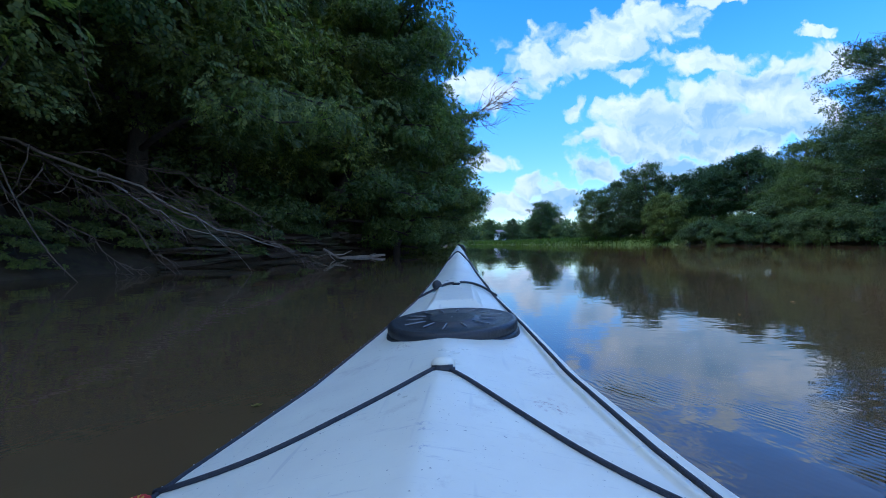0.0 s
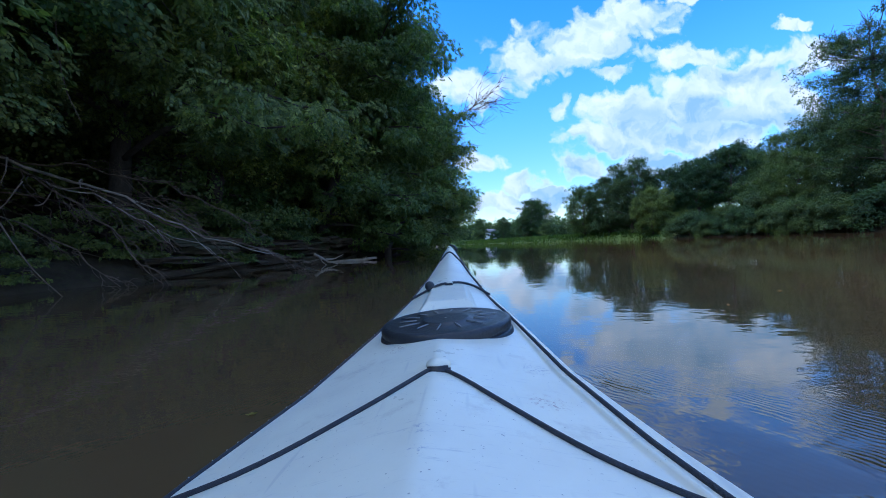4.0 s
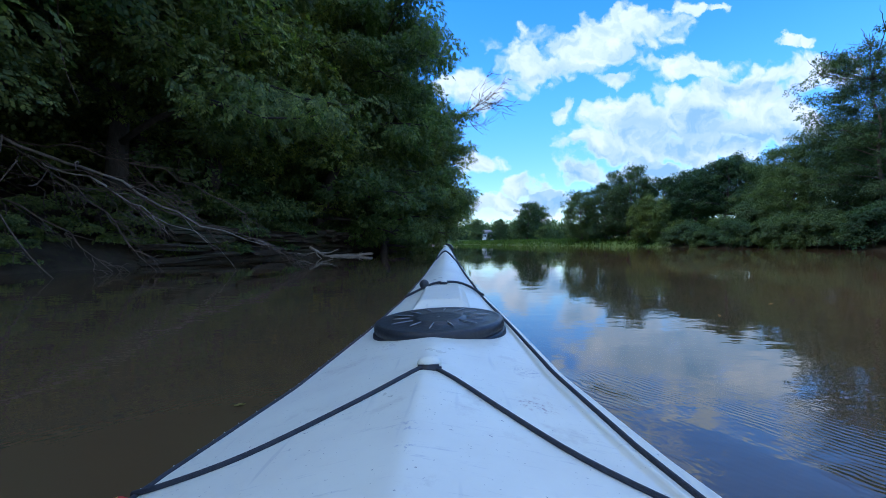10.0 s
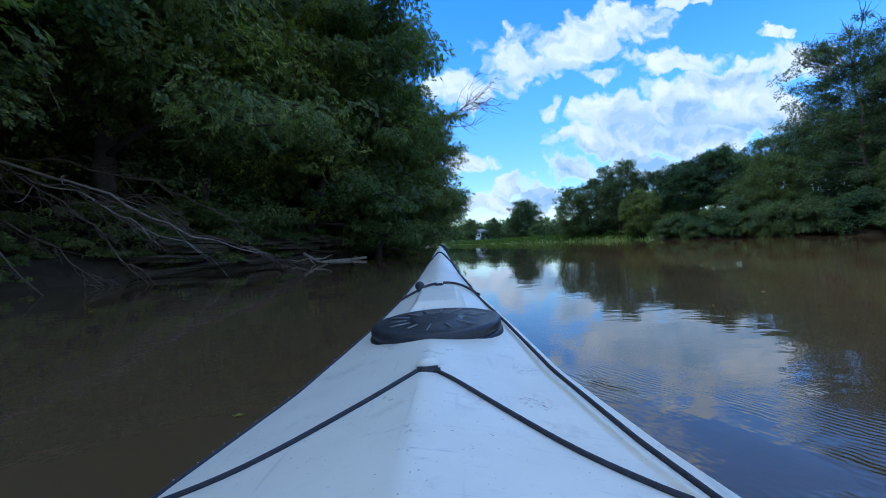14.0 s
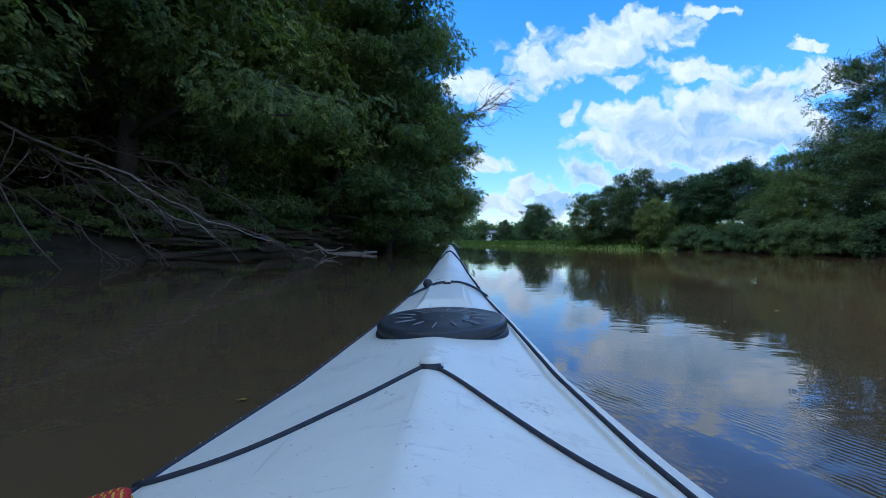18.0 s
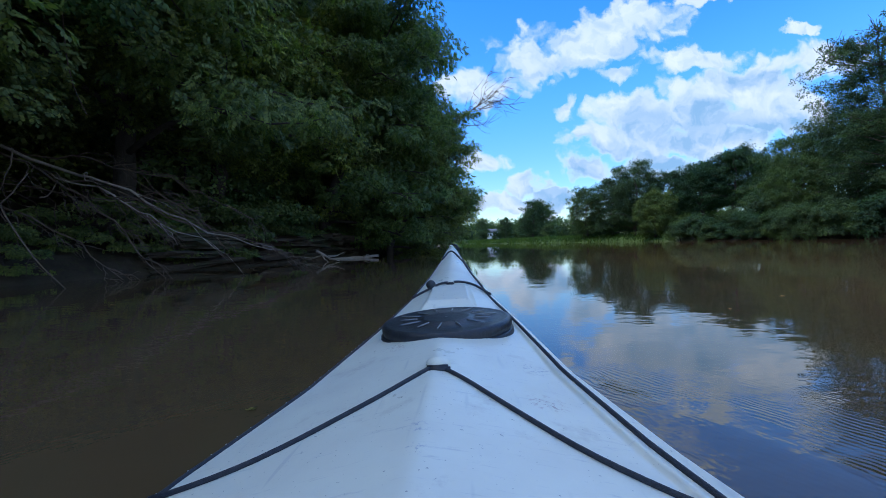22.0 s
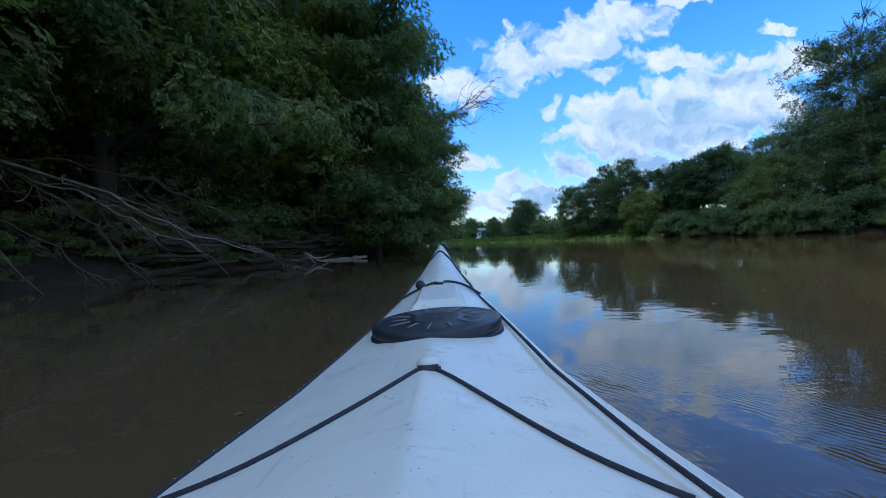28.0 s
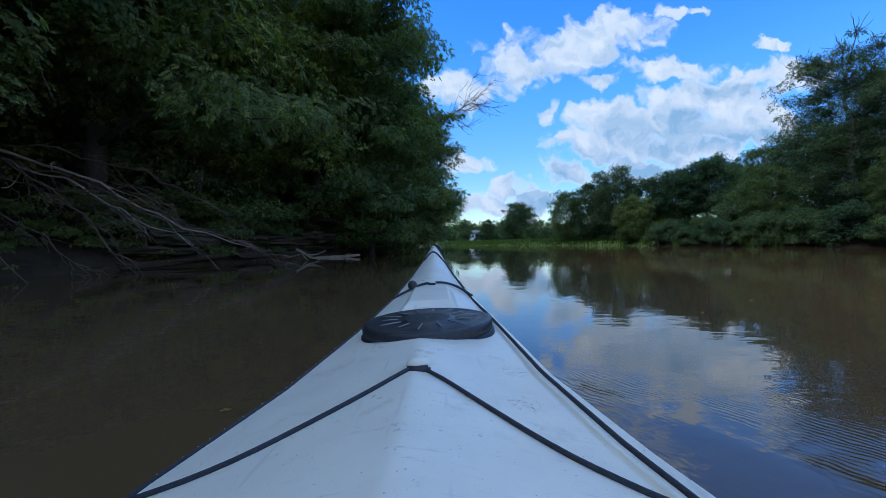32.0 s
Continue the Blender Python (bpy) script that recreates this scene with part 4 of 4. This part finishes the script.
cottonwood = make_tree("cottonwood_tree", 47, 17.5, 5.4, FINE, LEAF_FAR, "tall dark cottonwood with airy crown on the far bank", group=FARB, lean=(-1.0, 0), first=0.10, limbs=38, pads=6, sprays=70,
                       fill=190, pad_size=(0.5, 1.0), top=0.06, flat_z=0.95, trunk=0.16, bare=14)
# x, y, kind, size
PLACES = ((26.6, 70, 1, 0.78), (31.4, 62, 0, 0.93), (29.3, 66, 1, 0.84), (34.5, 69, 1, 0.84), (30.8, 55, 2, 0.84), (39.6, 58, 3, 0.90), (42.6, 55.5, 3, 1.0), (36.6, 61, 3, 0.84),
          (46.5, 58, 3, 1.05), (45, 66, 0, 0.9), (41.5, 45, 1, 0.92), (43.5, 40, 0, 0.95), (36.2, 38.5, 1, 0.62), (37.0, 31.5, 4, 0.92), (40.0, 30.5, 4, 0.80), (35.6, 26.5, 1, 0.55),
          # this row stands right of the view, added for its reflections
          (40.5, 20, 0, 1.0), (40, 11, 1, 1.05), (49, 30, 0, 1.1), (52, 43, 0, 1.1), (48, 17, 1, 1.1),
          (24, 100, 1, 0.85), (29, 110, 0, 0.8), (25, 150, 1, 0.7), (33, 140, 0, 0.8), (18, 170, 0, 0.75), (46, 76, 1, 0.62), (50, 78, 1, 0.66), (54, 79, 1, 0.62))
first = {0, 1, 2, 3, 4}
for x, y, kind, size in PLACES:
    model = (oak, elm, willow, grove, cottonwood)[kind]
    if kind in first:
        first.remove(kind)
        bury(model, x, y, 20, size)
    else:
        place_copy(model, x, y, rng.uniform(0, 360), size)


bush = make_tree("bank_bush", 61, 3.2, 2.0, FINE, LEAF_FAR, "low green bush at the edge of the far bank", "bush", group="bushes on the far bank",
                 first=0.05, limbs=12, pads=5, sprays=64, trunk=0.05, pad_size=(0.4, 0.8), flat_z=0.9)
r_bush = np.random.default_rng(44)
placed = False
for y in (8, 14, 19, 24, 29, 33, 37, 41, 45, 74, 82, 92, 104, 118, 135):
    x = float(right_bank(y)) + r_bush.uniform(3.0, 5.5) + (4.0 if 64 < y < 112 else 0.0)
    if placed:
        place_copy(bush, x, y, r_bush.uniform(0, 360), r_bush.uniform(0.7, 1.3))
    else:
        bury(bush, x, y)
        placed = True


for y in np.arange(6, 50, 1.7):
    x = float(right_bank(y)) + r_bush.uniform(0.5, 1.5)
    place_copy(bush, x - 0.9, float(y), r_bush.uniform(0, 360), r_bush.uniform(0.55, 0.95))


def far_woods():
    r = np.random.default_rng(77)
    n = 620
    x = r.uniform(-90, 270, n)
    y = 215 + r.uniform(0, 70, n) - 0.25 * np.clip(x - 40, 0, 400)
    h = r.uniform(9, 15, n)
    c = np.stack([x, y, ground_height(x, y) + h * 0.42], -1)
    k = 120
    cc = np.repeat(c, k, axis=0)
    hh = np.repeat(h, k)
    d = r.normal(0, 1, (len(cc), 3))
    d /= np.linalg.norm(d, axis=1)[:, None]
    at = cc + r.uniform(0.35, 0.94, (len(cc), 1)) * d * np.stack([hh * 0.45, hh * 0.45, hh * 0.5], -1)
    return leaf_mesh("far_woods", scatter_sprays(FAR * 4.3, at, d, r), LEAF_FAR)


tagged(new("far_woods", far_woods()), "distant green woods at the river's bend", "woods", kind="stuff")


def reeds():
    r = np.random.default_rng(8)
    n = 14000
    y = r.uniform(51, 150, n)
    x = right_bank(y) + r.uniform(-0.2, 5.5, n) ** 1.0
    z = ground_height(x, y) - 0.05
    a = r.uniform(0, np.pi, n)
    w, h = r.uniform(0.04, 0.09, n), r.uniform(0.25, 0.62, n) * np.where(y < 62, 0.6, 1.0)
    ux, uy = np.cos(a) * w, np.sin(a) * w
    lx, ly = r.normal(0, 0.18, n), r.normal(0, 0.18, n)
    q = np.stack([np.stack([x - ux, y - uy, z], -1), np.stack([x + ux, y + uy, z], -1), np.stack([x + lx + ux * 0.2, y + ly + uy * 0.2, z + h], -1), np.stack([x + lx - ux * 0.2, y + ly - uy * 0.2, z + h], -1)], 1)
    return leaf_mesh("bank_grass", q.reshape(-1, 3), GRASS)


tagged(new("bank_grass", reeds()), "tall bright green grass along the far bank", "grass", kind="stuff")

# ---- ledge, driftwood, fallen branches ----
def build_ledge():
    root = empty("rock_ledge", label="low dark layered sandstone ledge at the water's edge", category="rock ledge")
    r = np.random.default_rng(19)
    for layer in range(5):
        y = 8.0 + r.uniform(0, 1)
        while y < 18:
            ln, th = r.uniform(0.9, 2.6), r.uniform(0.10, 0.24)
            z = -0.06 + layer * 0.19 + r.uniform(-0.05, 0.05)
            x = float(left_bank(y + ln / 2)) - 0.55 + 0.09 * layer + r.uniform(-0.2, 0.22)
            bm = bmesh.new()
            bmesh.ops.create_cube(bm, size=1.0)
            bmesh.ops.subdivide_edges(bm, edges=bm.edges, cuts=2, use_grid_fill=True)
            bmesh.ops.scale(bm, vec=(r.uniform(0.8, 1.3), ln, th), verts=bm.verts)
            for v in bm.verts:
                v.co += Vector(r.normal(0, 0.05, 3) * (1.2, 1.4, 0.45))
            ang = math.degrees(math.atan2(float(left_bank(y + ln) - left_bank(y)), ln))
            bm.transform(pose(x, y + ln / 2, z + th / 2, r.uniform(-3, 3), r.uniform(-5, 5), -ang + r.uniform(-8, 8)))
            ob = part("stone_slab", bm, ROCK, root)
            ob.data.polygons.foreach_set("use_smooth", np.zeros(len(ob.data.polygons), dtype=bool))
            y += ln + r.uniform(0.0, 0.5)
    return root


build_ledge()


def wood_line(name, root, pts, radii, mat, label="", sides=8, seed=1):
    r = np.random.default_rng(seed)
    v, f = tube(np.array(pts, float), radii, sides, 0.12, r)
    return part(name, mesh_from(name, v, f, mat, True), mat, root, label)


def soft_line(pts):
    """A rounded line through a few points."""
    q = np.array(pts, float)
    t = np.linspace(0, len(q) - 1, len(q) * 6)
    p = np.stack([np.interp(t, np.arange(len(q)), q[:, k]) for k in range(3)], -1)
    for _ in range(6):
        p[1:-1] = (p[:-2] + 2 * p[1:-1] + p[2:]) / 4
    return p


def build_log():
    root = empty("floating_log", label="pale bleached log floating near the bank", category="log")
    r = np.random.default_rng(3)
    wood_line("log_body", root, bend((-4.25, 14.5, -0.01), (-2.45, 14.9, 0.09), 11, -0.03, r, 0.10), (0.02, 0.055, 0.075, 0.065, 0.04), PALE, "pale weathered trunk")
    wood_line("log_stub", root, bend((-3.0, 14.7, 0.08), (-2.75, 14.5, 0.16), 4, 0, r, 0.05), (0.03, 0.012), PALE)


build_log()


def build_fallen():
    """The top of a fallen tree: long bare boughs that fan down from the bank into the water, with a brush of twigs at their ends."""
    root = empty("fallen_branches", label="tangle of grey bare fallen branches reaching into the water", category="branches")
    r = np.random.default_rng(14)
    # foot, tip, upward bow, radius at the foot, bleached
    boughs = (((-7.9, 7.6, 2.5), (-3.7, 8.4, 0.45), 0.10, 0.052, True), ((-7.8, 7.4, 2.4), (-5.6, 7.8, -0.06), 0.42, 0.040, False), 
              ((-7.9, 7.9, 2.5), (-4.3, 8.8, 1.15), 0.22, 0.034, False), ((-9.1, 7.5, 2.15), (-6.3, 7.6, -0.06), 0.22, 0.038, False), 
              ((-6.7, 7.8, 1.9), (-4.7, 8.0, 0.5), 0.12, 0.026, True), ((-6.6, 7.9, 1.8), (-3.1, 8.7, 0.0), 0.18, 0.036, False), ((-9.0, 7.8, 1.85), (-5.0, 8.0, 1.3), 0.18, 0.030, False))
    for k, (a, e, bow, rad, pale) in enumerate(boughs):
        a, e = (np.array(a) + (-1.9, 0.5, 0.45) - EYE) * 0.85 + EYE, np.maximum((np.array(e) - EYE) * 0.85 + EYE, (-99, -99, -0.06))
        size = math.dist(a, e)
        line = bend(a, e, 16, -bow, r, 0.20)
        wood_line("branch", root, line, (rad * 0.62, rad * 0.5, rad * 0.34, 0.007), PALE if pale else DEAD, "bleached main branch" if pale else "", 7, k)
        way = (np.array(e) - np.array(a)) / size
        for j in range(11):
            f = r.uniform(0.22, 0.98)
            b = np.array([np.interp(f, np.linspace(0, 1, 16), line[:, q]) for q in range(3)])
            ln = r.uniform(0.4, 1.0) * (0.45 + 0.32 * size * (1.15 - f))
            t2 = b + (way * r.uniform(0.5, 1.0) + np.array((0, r.uniform(-0.5, 0.5), r.uniform(-0.55, 0.22)))) * ln
            t2[2] = max(t2[2], -0.08)
            tw = bend(b, t2, 9, -0.05, r, 0.30)
            fine = r.uniform(0.006, 0.014)
            wood_line("branch", root, tw, (fine, fine * 0.6, 0.003), PALE if pale and j % 3 == 0 else DEAD, "", 5, k * 20 + j)
            for _ in range(5 if f > 0.6 else 3):
                g = int(r.integers(2, 8))
                t3 = tw[g] + (way * r.uniform(0.1, 0.9) + np.array((0, r.uniform(-0.5, 0.5), r.uniform(-0.7, 0.3)))) * r.uniform(0.2, 0.6)
                t3[2] = max(t3[2], -0.08)
                wood_line("twig", root, bend(tw[g], t3, 6, -0.02, r, 0.3), (0.0055, 0.0025), DEAD, "", 4, k)


build_fallen()


def build_roots():
    root = empty("driftwood_root", label="pale crooked driftwood root on the waterline", category="driftwood")
    r = np.random.default_rng(6)
    for a, e, rad in (((-4.1, 12.6, 0.35), (-3.3, 12.4, 0.02), 0.05), ((-3.7, 12.5, 0.18), (-3.2, 12.7, 0.30), 0.03), ((-3.9, 12.5, 0.25), (-3.6, 12.2, 0.0), 0.03), ((-4.6, 12.9, 0.12), (-3.9, 12.5, 0.2), 0.05)):
        wood_line("root", root, bend(a, e, 8, 0.05, r, 0.12), (rad, rad * 0.6, rad * 0.25), PALE, "", 7, 4)


build_roots()


def build_hanging_roots():
    """Bare roots and a vine that hang from the overgrown bank down to the water."""
    root = empty("hanging_roots", label="pale bare roots hanging from the bank to the water", category="roots")
    r = np.random.default_rng(27)
    wood_line("root", root, soft_line([(-6.75, 5.7, 3.6), (-6.65, 5.5, 2.5), (-6.5, 5.5, 1.7), (-6.15, 5.5, 0.95), (-5.7, 5.45, 0.35), (-5.2, 5.4, -0.08)]), (0.014, 0.013, 0.007), DEAD, "", 6, 3)
    wood_line("root", root, soft_line([(-5.55, 5.8, 4.8), (-5.55, 5.8, 3.6), (-5.45, 5.8, 3.0), (-5.25, 5.8, 2.55)]), (0.012, 0.010, 0.006), DEAD, "", 5, 4)
    for a, e in (((-5.85, 5.5, 1.65), (-6.5, 5.3, 1.0)), ((-6.05, 5.5, 2.0), (-6.5, 5.6, 1.2)), ((-5.7, 5.5, 1.3), (-5.5, 5.6, 1.6)), ((-6.4, 5.4, 1.2), (-6.3, 5.3, 0.5)), ((-6.5, 5.5, 1.5), (-6.1, 5.5, 0.9))):
        wood_line("rootlet", root, bend(a, e, 7, 0.08, r, 0.14), (0.012, 0.007, 0.003), DEAD, "", 5, 5)


build_hanging_roots()


def build_snag():
    """A bare dead limb that sticks out of the foliage over the river."""
    root = empty("dead_tree", label="bare grey dead tree with fine twigs against the sky", category="dead tree")
    r = np.random.default_rng(9)
    base = np.array((-4.6, 24.0, float(ground_height(-4.6, 24.0)) - 0.2))
    top = np.array((3.2, 24.0, 9.4))
    line = bend(base, top, 14, -1.2, r, 0.05)
    wood_line("trunk", root, line, (0.13, 0.055, 0.02), DEAD, "", 8, 1)
    for k in range(20):
        f = r.uniform(0.66, 1.0)
        b = np.array([np.interp(f, np.linspace(0, 1, 14), line[:, q]) for q in range(3)])
        e = b + np.array((r.uniform(0.3, 2.6), r.uniform(-0.8, 0.8), r.uniform(-1.6, 2.4)))
        lm = bend(b, e, 9, 0.1, r, 0.12)
        wood_line("limb", root, lm, (0.024, 0.013, 0.005), DEAD, "", 5, k)
        for j in range(7):
            g = r.integers(2, 9)
            e2 = lm[g] + np.array((r.uniform(0.1, 1.0), r.uniform(-0.5, 0.5), r.uniform(-0.6, 0.7)))
            wood_line("twig", root, bend(lm[g], e2, 6, 0.04, r, 0.12), (0.012, 0.004), DEAD, "", 4, j)


build_snag()


def build_house():
    root = empty("house", label="small distant white house with a grey roof beyond the trees", category="house")
    wall = noisy("white_siding", (0.62, 0.63, 0.65), (0.78, 0.78, 0.79), 0.8, 0.7, 0.01)
    roof = noisy("grey_shingle", (0.10, 0.11, 0.13), (0.20, 0.21, 0.24), 1.5, 0.9, 0.02)
    dark = noisy("dark_pane", (0.02, 0.025, 0.03), (0.05, 0.06, 0.07), 2, 0.1, 0.0)
    x, y = 28.0, 205.0
    z = float(ground_height(x, y)) - 0.3

    def box(name, size, at, mat, parent, label=""):
        bm = bmesh.new()
        bmesh.ops.create_cube(bm, size=1.0)
        bmesh.ops.scale(bm, vec=size, verts=bm.verts)
        bmesh.ops.bevel(bm, geom=list(bm.edges), offset=0.03, segments=1, affect="EDGES")
        bmesh.ops.translate(bm, vec=at, verts=bm.verts)
        return part(name, bm, mat, parent, label)

    box("wall", (6.4, 5.0, 3.8), (x, y, z + 1.9), wall, root)
    bm = bmesh.new()
    q = [bm.verts.new((x + a, y + b, z + c)) for a, b, c in ((-3.5, -2.9, 3.7), (3.5, -2.9, 3.7), (3.5, 2.9, 3.7), (-3.5, 2.9, 3.7), (-3.5, 0, 5.8), (3.5, 0, 5.8))]
    for f in ((0, 1, 5, 4), (2, 3, 4, 5), (0, 4, 3), (1, 2, 5), (3, 2, 1, 0)):
        bm.faces.new([q[i] for i in f])
    part("roof", bm, roof, root)
    for wx in (-1.9, 0.0, 1.9):
        box("window", (0.9, 0.16, 1.2), (x + wx, y - 2.5, z + 2.5), dark, root)


build_house()


def floating_leaves():
    """Fallen leaves lying on the water."""
    yellow = noisy("yellowed_leaf", (0.30, 0.24, 0.05), (0.52, 0.44, 0.12), 60, 0.6, 0.001)
    for k, (x, y, turn, size) in enumerate(((-0.60, 1.18, 20, 1.0), (1.95, 2.6, 75, 0.9), (2.75, 3.1, 140, 1.1), (-3.1, 3.6, 60, 1.2))):
        bm = bmesh.new()
        rim = [bm.verts.new((0.014 * math.cos(a) * (1 + 0.25 * math.cos(2 * a)), 0.009 * math.sin(a), 0.003 + 0.003 * math.cos(2 * a) ** 2)) for a in np.linspace(0, 2 * math.pi, 14, endpoint=False)]
        mid = bm.verts.new((0, 0, 0.002))
        for i in range(14):
            bm.faces.new((mid, rim[i], rim[(i + 1) % 14]))
        bmesh.ops.solidify(bm, geom=list(bm.faces), thickness=0.0012)
        me = bpy.data.meshes.new("floating_leaf")
        bm.to_mesh(me)
        bm.free()
        me.materials.append(yellow)
        leaf = tagged(new("floating_leaf", me), "small yellowed leaf floating on the brown water", "leaf", group="leaves on the water")
        leaf.matrix_world = pose(x, y, 0.001, 0, 0, turn) @ Matrix.Scale(size, 4)


floating_leaves()
